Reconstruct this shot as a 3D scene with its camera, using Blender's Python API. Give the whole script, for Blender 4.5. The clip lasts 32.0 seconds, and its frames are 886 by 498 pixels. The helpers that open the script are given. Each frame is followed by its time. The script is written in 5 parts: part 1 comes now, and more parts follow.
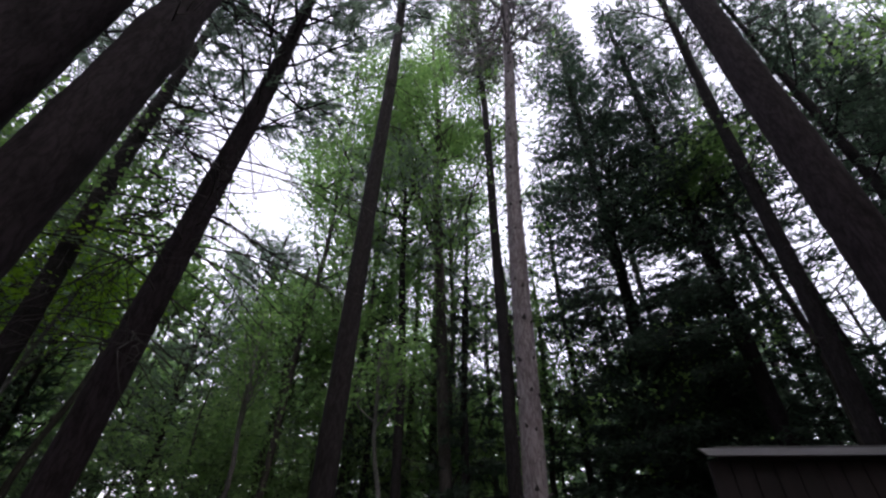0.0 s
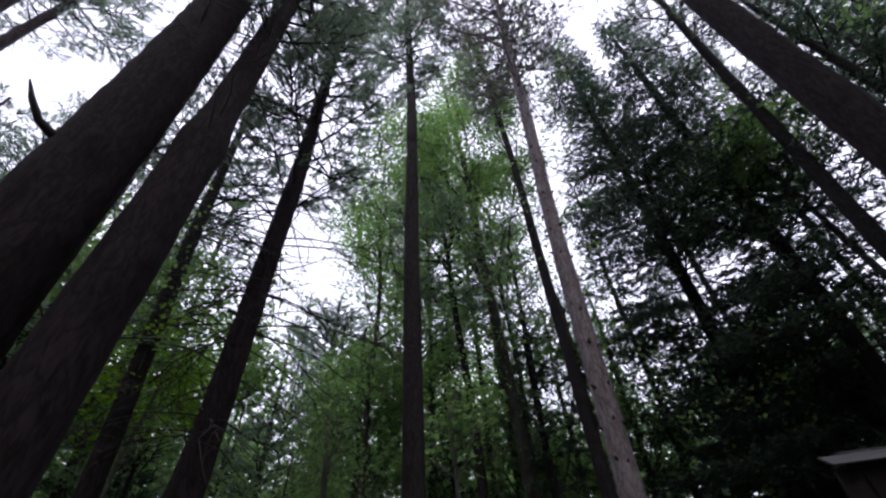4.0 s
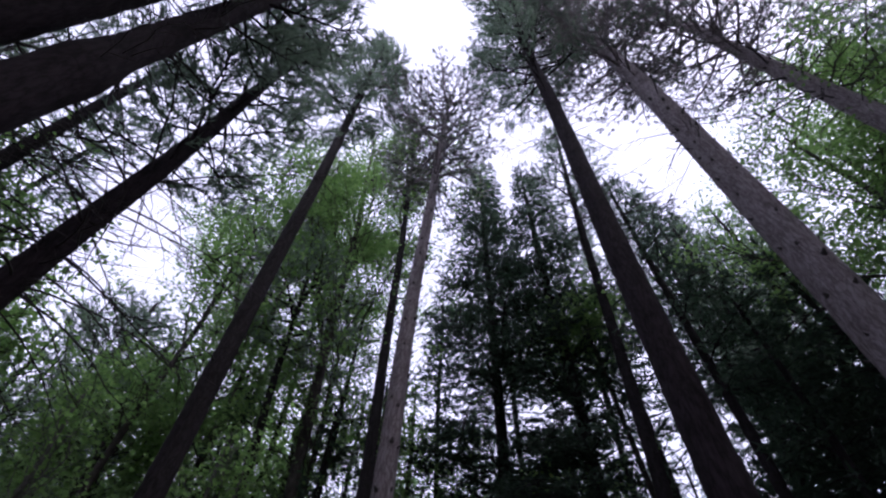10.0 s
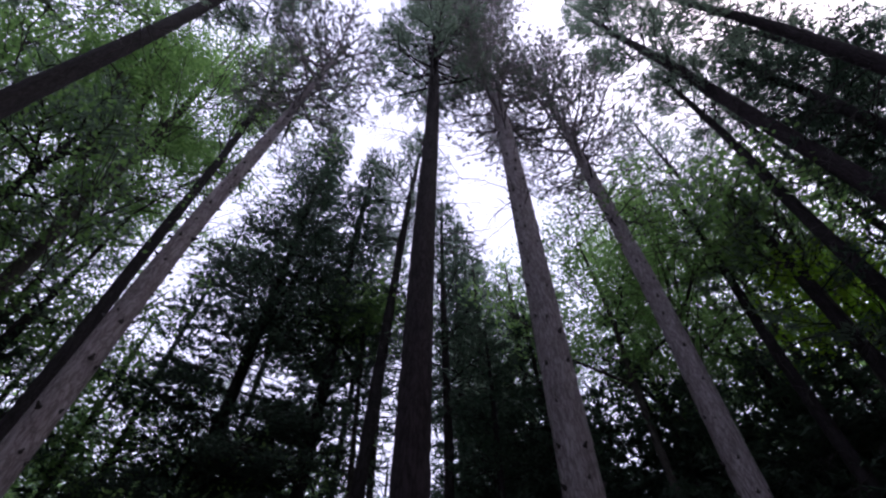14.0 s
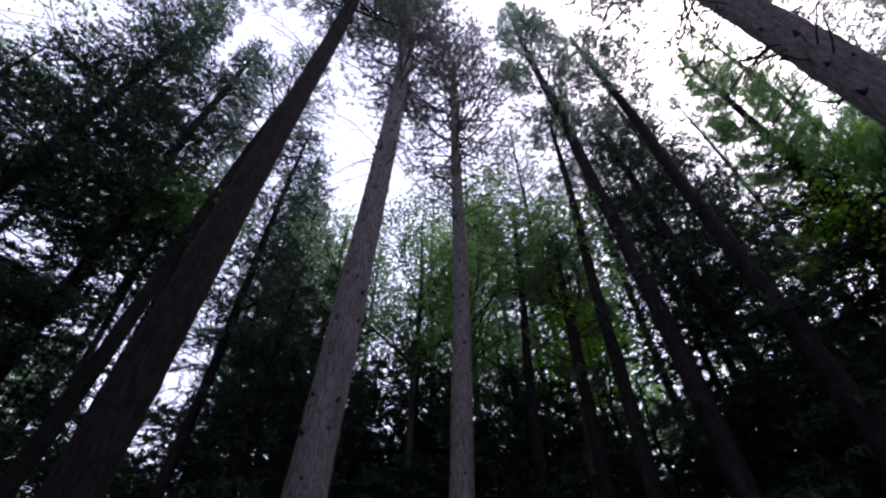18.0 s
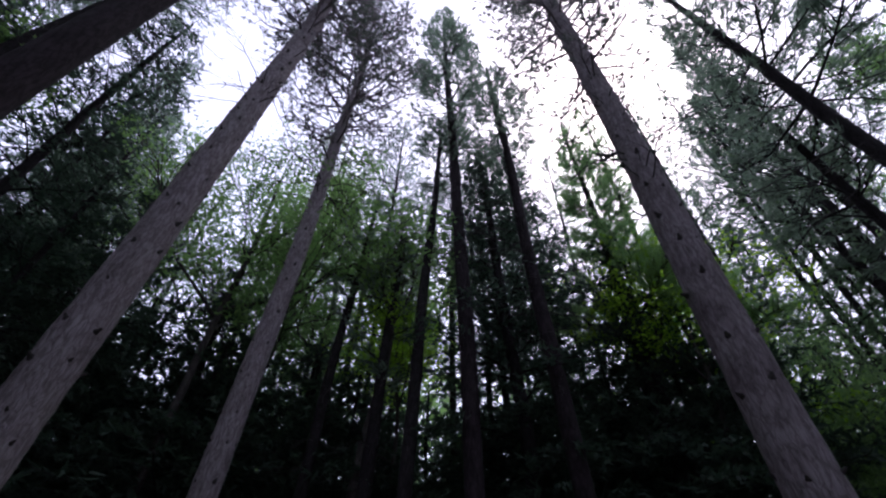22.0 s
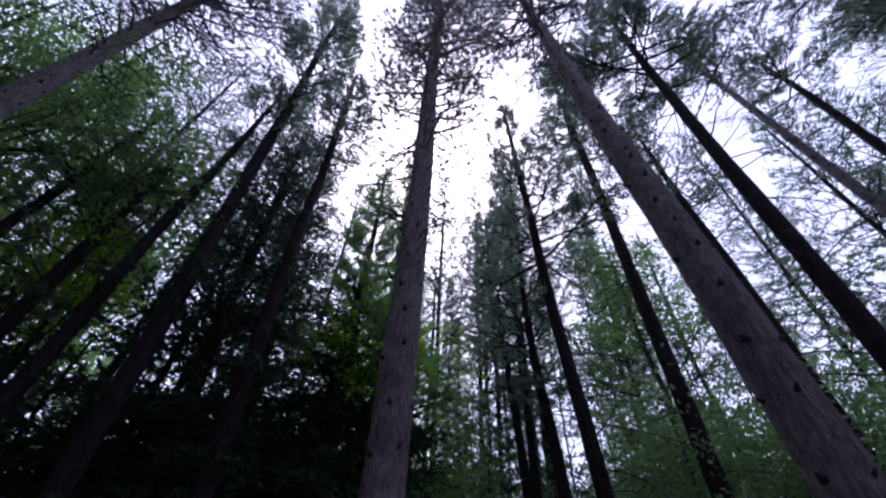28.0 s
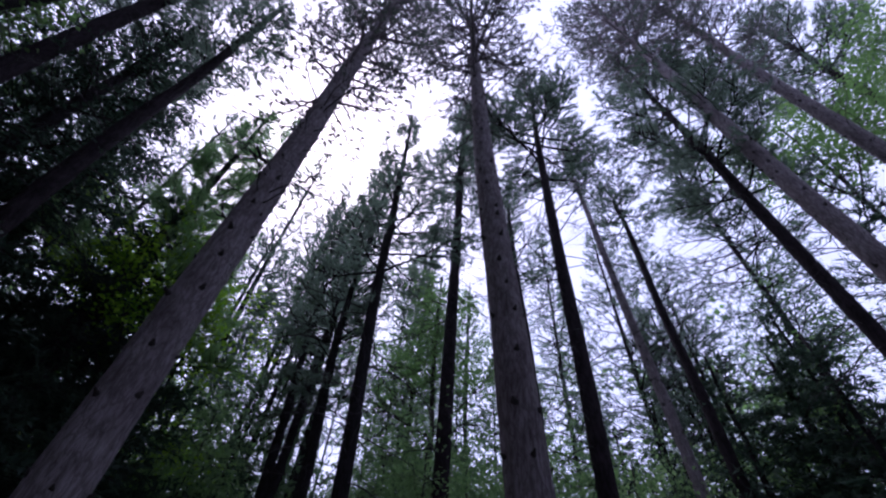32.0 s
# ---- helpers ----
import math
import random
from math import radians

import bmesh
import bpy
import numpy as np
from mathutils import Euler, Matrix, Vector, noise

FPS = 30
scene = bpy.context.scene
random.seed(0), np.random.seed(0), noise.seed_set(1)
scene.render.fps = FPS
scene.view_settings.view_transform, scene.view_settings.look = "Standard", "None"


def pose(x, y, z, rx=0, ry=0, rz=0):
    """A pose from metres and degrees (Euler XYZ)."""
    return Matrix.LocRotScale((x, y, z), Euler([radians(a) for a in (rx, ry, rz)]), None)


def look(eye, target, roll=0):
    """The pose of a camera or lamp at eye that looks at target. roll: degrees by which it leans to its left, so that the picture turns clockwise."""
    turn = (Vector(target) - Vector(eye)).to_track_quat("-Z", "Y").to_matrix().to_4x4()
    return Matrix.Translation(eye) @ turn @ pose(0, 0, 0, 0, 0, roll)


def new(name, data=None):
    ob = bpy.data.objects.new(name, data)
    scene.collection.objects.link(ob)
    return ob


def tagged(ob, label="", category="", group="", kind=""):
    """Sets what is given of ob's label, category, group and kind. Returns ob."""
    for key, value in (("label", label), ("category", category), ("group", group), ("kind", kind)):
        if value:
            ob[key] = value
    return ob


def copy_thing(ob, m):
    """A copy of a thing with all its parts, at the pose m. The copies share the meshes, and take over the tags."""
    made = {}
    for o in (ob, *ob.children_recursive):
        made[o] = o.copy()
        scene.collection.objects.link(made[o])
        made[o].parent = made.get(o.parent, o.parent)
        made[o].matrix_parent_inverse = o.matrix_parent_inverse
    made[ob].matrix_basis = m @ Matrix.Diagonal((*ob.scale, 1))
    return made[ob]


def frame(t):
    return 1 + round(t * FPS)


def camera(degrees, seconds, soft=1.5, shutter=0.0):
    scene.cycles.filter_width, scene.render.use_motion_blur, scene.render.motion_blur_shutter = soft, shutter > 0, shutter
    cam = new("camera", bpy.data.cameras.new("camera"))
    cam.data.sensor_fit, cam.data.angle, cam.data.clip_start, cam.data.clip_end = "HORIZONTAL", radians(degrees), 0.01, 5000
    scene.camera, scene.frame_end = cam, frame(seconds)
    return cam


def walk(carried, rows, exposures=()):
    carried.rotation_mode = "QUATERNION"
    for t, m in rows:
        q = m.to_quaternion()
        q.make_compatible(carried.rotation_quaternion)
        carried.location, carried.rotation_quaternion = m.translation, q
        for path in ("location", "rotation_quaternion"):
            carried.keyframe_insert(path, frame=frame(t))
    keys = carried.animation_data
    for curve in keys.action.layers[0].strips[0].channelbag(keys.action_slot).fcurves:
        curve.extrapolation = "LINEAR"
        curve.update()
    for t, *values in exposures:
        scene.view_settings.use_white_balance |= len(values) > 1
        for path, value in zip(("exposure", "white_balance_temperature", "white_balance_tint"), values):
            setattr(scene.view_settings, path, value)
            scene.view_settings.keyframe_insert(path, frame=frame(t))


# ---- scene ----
cam = camera(91.67, 32.0, soft=2.35)
# seconds; metres; degrees to the right of north, upwards, and of lean
PATH = [
    (0, -0.017, 0.265, 1.601, 0.8, 37.3, 1.83),
    (0.5, -0.015, 0.27, 1.602, 0.6, 37.56, -0.03),
    (1, -0.022, 0.276, 1.609, -0.52, 37.71, -1.2),
    (1.5, -0.024, 0.281, 1.606, -1.63, 37.84, -1.8),
    (2, -0.014, 0.276, 1.606, -2.42, 38.06, -1.63),
    (2.5, -0.015, 0.273, 1.611, -3.63, 38.28, -1.75),
    (3, -0.004, 0.273, 1.609, -5.26, 38.79, -2.7),
    (3.5, -0.004, 0.27, 1.615, -6.1, 40.36, -3.81),
    (4, 0.001, 0.268, 1.607, -7.03, 42.89, -3.75),
    (4.5, 0.008, 0.265, 1.6, -7.31, 45.09, -3.48),
    (6.5, 0.041, 0.216, 1.576, -7.65, 50.11, 0.8),
    (7, 0.048, 0.208, 1.576, -5.53, 50.91, 2.23),
    (7.5, 0.062, 0.207, 1.576, -2.25, 51.7, 2.15),
    (8, 0.07, 0.206, 1.576, 1.94, 52.19, 2.12),
    (8.5, 0.08, 0.219, 1.58, 6.04, 52.47, 1.69),
    (9, 0.096, 0.228, 1.589, 10, 52.63, 1.53),
    (9.5, 0.103, 0.23, 1.591, 13.29, 52.62, 2.09),
    (10, 0.111, 0.238, 1.591, 17.5, 52.58, 2.8),
    (10.5, 0.125, 0.242, 1.597, 21.9, 52.56, 2.85),
    (11, 0.143, 0.262, 1.598, 27.86, 52.59, 3.23),
    (11.5, 0.16, 0.273, 1.6, 33.75, 52.54, 3.13),
    (12, 0.178, 0.284, 1.6, 39.28, 52.41, 2.5),
    (12.5, 0.196, 0.289, 1.609, 43.08, 52.25, 1.53),
    (13, 0.219, 0.291, 1.617, 47.71, 51.85, 0.45),
    (13.5, 0.232, 0.294, 1.617, 51.48, 51.45, -0.14),
    (14, 0.245, 0.297, 1.624, 55.59, 50.78, -0.88),
    (14.5, 0.261, 0.301, 1.629, 59.38, 50.04, -1.67),
    (15, 0.288, 0.288, 1.633, 64.06, 49.16, -2.55),
    (15.5, 0.312, 0.263, 1.628, 68.23, 48.37, -2.52),
    (17.5, 0.409, 0.108, 1.615, 80.78, 45.92, -1.4),
    (18, 0.432, 0.089, 1.604, 85.07, 45.66, -0.14),
    (18.5, 0.455, 0.064, 1.604, 91.25, 45.33, 0.36),
    (19, 0.453, 0.034, 1.612, 97.99, 45.08, -0.43),
    (19.5, 0.45, 0.011, 1.605, 102.89, 44.86, -1.14),
    (20, 0.44, -0.023, 1.598, 106.8, 44.55, -1.43),
    (20.5, 0.424, -0.039, 1.601, 108.42, 44.48, -1.32),
    (21, 0.416, -0.05, 1.598, 109.24, 44.42, -0.2),
    (21.5, 0.411, -0.052, 1.608, 110.48, 44.3, 0.65),
    (22, 0.402, -0.063, 1.611, 111.97, 44.42, 1.12),
    (22.5, 0.386, -0.077, 1.617, 113.43, 44.88, 0.84),
    (23, 0.362, -0.099, 1.624, 114.96, 45.42, 1.41),
    (23.5, 0.361, -0.089, 1.627, 116.59, 45.98, 2.26),
    (24, 0.358, -0.086, 1.625, 118.85, 46.49, 2.81),
    (24.5, 0.365, -0.079, 1.622, 121.12, 46.9, 2.49),
    (26.5, 0.16, -0.063, 1.563, 135.72, 46.98, 1.98),
    (27, 0.162, -0.088, 1.555, 140.74, 47.42, 2.48),
    (27.5, 0.146, -0.14, 1.572, 145.45, 47.59, 3.29),
    (28, 0.145, -0.181, 1.582, 152.5, 47.86, 2.87),
    (28.5, 0.145, -0.214, 1.583, 158.76, 48.05, 2.53),
    (29, 0.151, -0.247, 1.586, 163.93, 48.1, 4.08),
    (29.5, 0.146, -0.278, 1.59, 167.5, 48.25, 5.7),
    (30, 0.146, -0.292, 1.596, 171.44, 48.62, 6.12),
    (30.5, 0.133, -0.29, 1.594, 175.31, 48.92, 5.94),
    (31, 0.138, -0.289, 1.585, 179.34, 49.29, 5.96),
    (31.5, 0.147, -0.304, 1.593, 181.21, 49.68, 6.52),
    (32, 0.155, -0.302, 1.589, 182.24, 50.15, 5.87),
]


def aim(yaw, pitch):
    y, p = radians(yaw), radians(pitch)
    return Vector((math.sin(y) * math.cos(p), math.cos(y) * math.cos(p), math.sin(p)))


SKY = 0.9
# the white balance drifts a little cooler on the way
EXPOSURES = [(0, 0.88, 6050, 19), (4, 0.78, 5950, 20), (9, 0.46, 5600, 27), (15, 0.41, 5600, 26), (20, 0.47, 5500, 24), (24, 0.32, 5450, 25), (27, 0.1, 5250, 28), (29, 0.02, 5130, 30), (32, -0.04, 5100, 31)]

walk(cam, [(t, look(Vector((x, y, z)), Vector((x, y, z)) + aim(yaw, pitch), lean)) for t, x, y, z, yaw, pitch, lean in PATH], EXPOSURES)

# ---- world and sun: a white overcast sky over the canopy ----
world = bpy.data.worlds.new("overcast_sky")
scene.world = world
world.use_nodes = True
wt = world.node_tree
wt.nodes.clear()
w_out = wt.nodes.new("ShaderNodeOutputWorld")
w_sky = wt.nodes.new("ShaderNodeTexSky")
w_sky.sky_type = "NISHITA"
w_sky.sun_disc = False
w_sky.sun_elevation = radians(58)
w_sky.sun_rotation = radians(150)
w_sky.air_density = 1.6
w_sky.dust_density = 6.0
w_blue = wt.nodes.new("ShaderNodeBackground")
w_blue.inputs["Strength"].default_value = 0.05
w_cloud = wt.nodes.new("ShaderNodeBackground")
w_cloud.inputs["Color"].default_value = (0.96, 0.925, 1.0, 1)
w_cloud.inputs["Strength"].default_value = SKY
w_add = wt.nodes.new("ShaderNodeAddShader")
wt.links.new(w_sky.outputs["Color"], w_blue.inputs["Color"])
wt.links.new(w_blue.outputs[0], w_add.inputs[0])
wt.links.new(w_cloud.outputs[0], w_add.inputs[1])
wt.links.new(w_add.outputs[0], w_out.inputs["Surface"])

sun = new("sun", bpy.data.lights.new("sun", "SUN"))
sun.data.energy = 0.5
sun.data.angle = radians(25)
sun.data.color = (1.0, 0.97, 0.93)
sun.matrix_world = look((0, 0, 60), (-17, 29, 0))


# ---- materials ----
def nodes_of(name):
    m = bpy.data.materials.new(name)
    m.use_nodes = True
    nt = m.node_tree
    return m, nt, nt.nodes["Principled BSDF"], nt.nodes["Material Output"]


def ramp(nt, fac, stops):
    r = nt.nodes.new("ShaderNodeValToRGB")
    while len(r.color_ramp.elements) < len(stops):
        r.color_ramp.elements.new(0.5)
    for e, (p, c) in zip(r.color_ramp.elements, stops):
        e.position, e.color = p, (*c, 1)
    nt.links.new(fac, r.inputs["Fac"])
    return r.outputs["Color"]


def noise_of(nt, vec, scale, detail=4, rough=0.6):
    n = nt.nodes.new("ShaderNodeTexNoise")
    n.inputs["Scale"].default_value = scale
    n.inputs["Detail"].default_value = detail
    n.inputs["Roughness"].default_value = rough
    nt.links.new(vec, n.inputs["Vector"])
    return n.outputs["Fac"]


def stretched(nt, sx, sy, sz):
    tc = nt.nodes.new("ShaderNodeTexCoord")
    mp = nt.nodes.new("ShaderNodeMapping")
    mp.inputs["Scale"].default_value = (sx, sy, sz)
    nt.links.new(tc.outputs["Object"], mp.inputs["Vector"])
    return mp.outputs["Vector"]


def mix_mul(nt, a, b, fac=1.0):
    n = nt.nodes.new("ShaderNodeMix")
    n.data_type, n.blend_type = "RGBA", "MULTIPLY"
    n.inputs["Factor"].default_value = fac
    nt.links.new(a, n.inputs["A"])
    nt.links.new(b, n.inputs["B"])
    return n.outputs["Result"]


def bark(name, dark, mid, light, plate=9.0, depth=0.6):
    """Scaly bark: plates that are longer than wide, split by dark cracks, with blotches over them."""
    m, nt, bsdf, out = nodes_of(name)
    v = stretched(nt, 1, 1, 0.3)
    vo = nt.nodes.new("ShaderNodeTexVoronoi")
    vo.feature = "DISTANCE_TO_EDGE"
    vo.inputs["Scale"].default_value = plate
    wob = nt.nodes.new("ShaderNodeTexNoise")
    wob.inputs["Scale"].default_value = 9.0
    wob.inputs["Detail"].default_value = 5.0
    nt.links.new(v, wob.inputs["Vector"])
    add = nt.nodes.new("ShaderNodeVectorMath")
    add.operation = "MULTIPLY_ADD"
    add.inputs[1].default_value = (0.3, 0.3, 0.3)
    nt.links.new(wob.outputs["Color"], add.inputs[0])
    nt.links.new(v, add.inputs[2])
    nt.links.new(add.outputs[0], vo.inputs["Vector"])
    crack = ramp(nt, vo.outputs["Distance"], [(0.0, (0.45, 0.42, 0.42)), (0.12, (0.85, 0.85, 0.85)), (0.4, (1, 1, 1))])
    grain = noise_of(nt, stretched(nt, 1, 1, 0.2), 34, 6, 0.7)
    blotch = noise_of(nt, stretched(nt, 1, 1, 0.5), 2.6, 4)
    base = ramp(nt, blotch, [(0.28, mid), (0.52, light), (0.72, mid)])
    fine = ramp(nt, grain, [(0.3, dark), (0.6, (1, 1, 1))])
    col = mix_mul(nt, mix_mul(nt, base, fine, 0.75), crack, 0.8)
    nt.links.new(col, bsdf.inputs["Base Color"])
    bsdf.inputs["Roughness"].default_value = 0.92
    bsdf.inputs["Specular IOR Level"].default_value = 0.2
    bp = nt.nodes.new("ShaderNodeBump")
    bp.inputs["Strength"].default_value = depth
    bp.inputs["Distance"].default_value = 0.03
    nt.links.new(col, bp.inputs["Height"])
    nt.links.new(bp.outputs["Normal"], bsdf.inputs["Normal"])
    return m


def leafy(name, c0, c1, c2, glow, amount=0.45, gloss=0.45, rough=0.45):
    """Thin leaves or needles: some light passes through; the tone changes from clump to clump."""
    m, nt, bsdf, out = nodes_of(name)
    geo = nt.nodes.new("ShaderNodeNewGeometry")
    blot = noise_of(nt, stretched(nt, 1, 1, 1), 0.9, 3)
    mixn = nt.nodes.new("ShaderNodeMath")
    mixn.operation = "MULTIPLY_ADD"
    mixn.inputs[1].default_value = 0.45
    nt.links.new(geo.outputs["Random Per Island"], mixn.inputs[0])
    half = nt.nodes.new("ShaderNodeMath")
    half.operation = "MULTIPLY"
    half.inputs[1].default_value = 0.6
    nt.links.new(blot, half.inputs[0])
    nt.links.new(half.outputs[0], mixn.inputs[2])
    col = ramp(nt, mixn.outputs[0], [(0.15, c0), (0.5, c1), (0.85, c2)])
    nt.links.new(col, bsdf.inputs["Base Color"])
    bsdf.inputs["Roughness"].default_value = rough
    bsdf.inputs["Specular IOR Level"].default_value = gloss
    tr = nt.nodes.new("ShaderNodeBsdfTranslucent")
    tint = nt.nodes.new("ShaderNodeMix")
    tint.data_type, tint.blend_type = "RGBA", "MULTIPLY"
    tint.inputs["Factor"].default_value = 1.0
    tint.inputs["B"].default_value = (*glow, 1)
    nt.links.new(col, tint.inputs["A"])
    nt.links.new(tint.outputs["Result"], tr.inputs["Color"])
    mx = nt.nodes.new("ShaderNodeMixShader")
    mx.inputs["Fac"].default_value = amount
    nt.links.new(bsdf.outputs[0], mx.inputs[1])
    nt.links.new(tr.outputs[0], mx.inputs[2])
    nt.links.new(mx.outputs[0], out.inputs["Surface"])
    return m


def plain(name, c0, c1, scale, rough=0.85, squash=(1, 1, 1), bump=0.3):
    m, nt, bsdf, out = nodes_of(name)
    v = stretched(nt, *squash)
    a = noise_of(nt, v, scale, 6, 0.65)
    b = noise_of(nt, v, scale * 0.17, 3)
    col = mix_mul(nt, ramp(nt, a, [(0.3, c0), (0.7, c1)]), ramp(nt, b, [(0.35, (0.65, 0.65, 0.65)), (0.65, (1, 1, 1))]), 0.8)
    nt.links.new(col, bsdf.inputs["Base Color"])
    bsdf.inputs["Roughness"].default_value = rough
    bp = nt.nodes.new("ShaderNodeBump")
    bp.inputs["Strength"].default_value = bump
    bp.inputs["Distance"].default_value = 0.01
    nt.links.new(a, bp.inputs["Height"])
    nt.links.new(bp.outputs["Normal"], bsdf.inputs["Normal"])
    return m


BARK_RED = bark("red_pine_bark", (0.36, 0.32, 0.32), (0.3, 0.258, 0.266), (0.44, 0.392, 0.404), 13, 0.9)
# far below real pine bark: the shade under the canopy is in this colour
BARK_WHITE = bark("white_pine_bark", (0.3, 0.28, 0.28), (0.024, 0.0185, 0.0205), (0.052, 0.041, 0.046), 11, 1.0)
# near black, with the shade on trunks seen against the sky put in
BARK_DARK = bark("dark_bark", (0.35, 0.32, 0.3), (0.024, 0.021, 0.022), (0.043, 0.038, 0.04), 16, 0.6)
BARK_MAPLE = bark("maple_bark", (0.4, 0.4, 0.4), (0.06, 0.055, 0.05), (0.11, 0.1, 0.09), 18, 0.4)
DEAD_WOOD = plain("dead_wood", (0.03, 0.025, 0.024), (0.08, 0.07, 0.066), 20)
BARK_SAPLING = bark("sapling_bark", (0.45, 0.45, 0.45), (0.15, 0.145, 0.14), (0.24, 0.235, 0.225), 22, 0.3)
# darker copy of the red pine bark; the trunks' shade is in the colour
BARK_RED_DIM = bark("dimmed_red_pine_bark", (0.35, 0.32, 0.32), (0.23, 0.196, 0.202), (0.4, 0.355, 0.367), 13, 0.9)
NEEDLE_WHITE = leafy("white_pine_needles", (0.063, 0.088, 0.07), (0.1, 0.135, 0.103), (0.14, 0.18, 0.136), (2.15, 2.25, 2.0), 0.62)
NEEDLE_RED = leafy("red_pine_needles", (0.06, 0.075, 0.062), (0.095, 0.11, 0.09), (0.14, 0.15, 0.125), (1.8, 1.8, 1.75), 0.62)
NEEDLE_HEM = leafy("hemlock_needles", (0.032, 0.05, 0.039), (0.053, 0.08, 0.057), (0.088, 0.124, 0.082), (1.35, 1.6, 1.35), 0.35, 0.2, 0.65)
NEEDLE_GREEN = leafy("green_pine_needles", (0.055, 0.085, 0.05), (0.09, 0.132, 0.075), (0.135, 0.185, 0.1), (2.1, 2.4, 1.95), 0.62)
NEEDLE_YOUNG = leafy("young_pine_needles", (0.12, 0.19, 0.09), (0.18, 0.28, 0.135), (0.25, 0.36, 0.18), (1.9, 2.1, 1.5), 0.55)
LEAF_MAPLE = leafy("maple_leaves", (0.075, 0.12, 0.05), (0.115, 0.18, 0.075), (0.17, 0.25, 0.095), (1.75, 2.0, 1.4), 0.62, 0.35, 0.5)
LEAF_SHRUB = leafy("shrub_leaves", (0.08, 0.13, 0.06), (0.125, 0.19, 0.09), (0.18, 0.26, 0.12), (2.0, 2.2, 1.6), 0.62, 0.35, 0.5)
LEAF_BRIGHT = leafy("bright_leaves", (0.09, 0.17, 0.02), (0.17, 0.29, 0.035), (0.25, 0.38, 0.06), (1.9, 2.1, 0.9), 0.55, 0.35, 0.5)
LITTER = plain("leaf_litter", (0.035, 0.025, 0.018), (0.11, 0.08, 0.052), 6, 0.95)
# boards toned nearly black: the shadow under the roof edge is in the colour
SIDING = plain("shade_darkened_boards", (0.01, 0.007, 0.007), (0.024, 0.015, 0.015), 14, 0.8, (1, 1, 0.12))
FASCIA = plain("weathered_grey_board", (0.3, 0.3, 0.32), (0.46, 0.46, 0.49), 18, 0.8, (0.12, 1, 1))
ROOFING = plain("grey_roof_felt", (0.1, 0.1, 0.105), (0.2, 0.2, 0.205), 30, 0.9)


# ---- mesh helpers ----
def mesh_of(name, verts, faces, material, smooth=False):
    """A mesh from arrays: verts (n, 3), faces (m, k)."""
    me = bpy.data.meshes.new(name)
    verts = np.ascontiguousarray(verts, dtype=np.float32)
    faces = np.ascontiguousarray(faces, dtype=np.int32)
    m, k = faces.shape
    me.vertices.add(len(verts))
    me.vertices.foreach_set("co", verts.ravel())
    me.loops.add(m * k)
    me.loops.foreach_set("vertex_index", faces.ravel())
    me.polygons.add(m)
    me.polygons.foreach_set("loop_start", np.arange(0, m * k, k, dtype=np.int32))
    if smooth:
        me.polygons.foreach_set("use_smooth", np.ones(m, dtype=bool))
    me.update(calc_edges=True)
    me.materials.append(material)
    return me


def part(name, me, parent, label=""):
    ob = new(name, me)
    ob.parent = parent
    if label:
        ob["label"] = label
    return ob


def thing(name, x, y, label, category, group="", kind="", z=0.0):
    ob = new(name)
    ob.empty_display_size = 0.2
    ob.matrix_world = Matrix.Translation((x, y, z))
    return tagged(ob, label, category, group, kind)


def box_arrays(x0, x1, y0, y1, z0, z1, b=0.004):
    """A box with its upright edges chamfered by b."""
    ring = [(x0 + b, y0), (x1 - b, y0), (x1, y0 + b), (x1, y1 - b), (x1 - b, y1), (x0 + b, y1), (x0, y1 - b), (x0, y0 + b)]
    v = [(x, y, z0) for x, y in ring] + [(x, y, z1) for x, y in ring]
    bm = bmesh.new()
    vs = [bm.verts.new(p) for p in v]
    for i in range(8):
        j = (i + 1) % 8
        bm.faces.new((vs[i], vs[j], vs[8 + j], vs[8 + i]))
    bm.faces.new(vs[7::-1])
    bm.faces.new(vs[8:])
    return bm


def part_bm(name, bm, material, parent, label=""):
    me = bpy.data.meshes.new(name)
    bm.to_mesh(me)
    bm.free()
    me.materials.append(material)
    return part(name, me, parent, label)


def tube(pts, radii, sides):
    """Rings along a line of points; returns verts and quads."""
    pts = np.asarray(pts, float)
    radii = np.asarray(radii, float)
    n = len(pts)
    d = np.gradient(pts, axis=0)
    d /= np.linalg.norm(d, axis=1, keepdims=True) + 1e-9
    ref = np.array([0.0, 0.0, 1.0]) if abs(d[:, 2]).mean() < 0.8 else np.array([1.0, 0.0, 0.0])
    a = np.cross(d, ref)
    a /= np.linalg.norm(a, axis=1, keepdims=True) + 1e-9
    b = np.cross(d, a)
    t = np.arange(sides) * 2 * np.pi / sides
    v = pts[:, None] + radii[:, None, None] * (np.cos(t)[None, :, None] * a[:, None] + np.sin(t)[None, :, None] * b[:, None])
    i, j = np.meshgrid(np.arange(n - 1), np.arange(sides), indexing="ij")
    j2 = (j + 1) % sides
    f = np.stack([i * sides + j, i * sides + j2, (i + 1) * sides + j2, (i + 1) * sides + j], -1).reshape(-1, 4)
    return v.reshape(-1, 3), f


def joined(pieces):
    vs, fs, k = [], [], 0
    for v, f in pieces:
        vs.append(v)
        fs.append(f + k)
        k += len(v)
    return np.concatenate(vs), np.concatenate(fs)


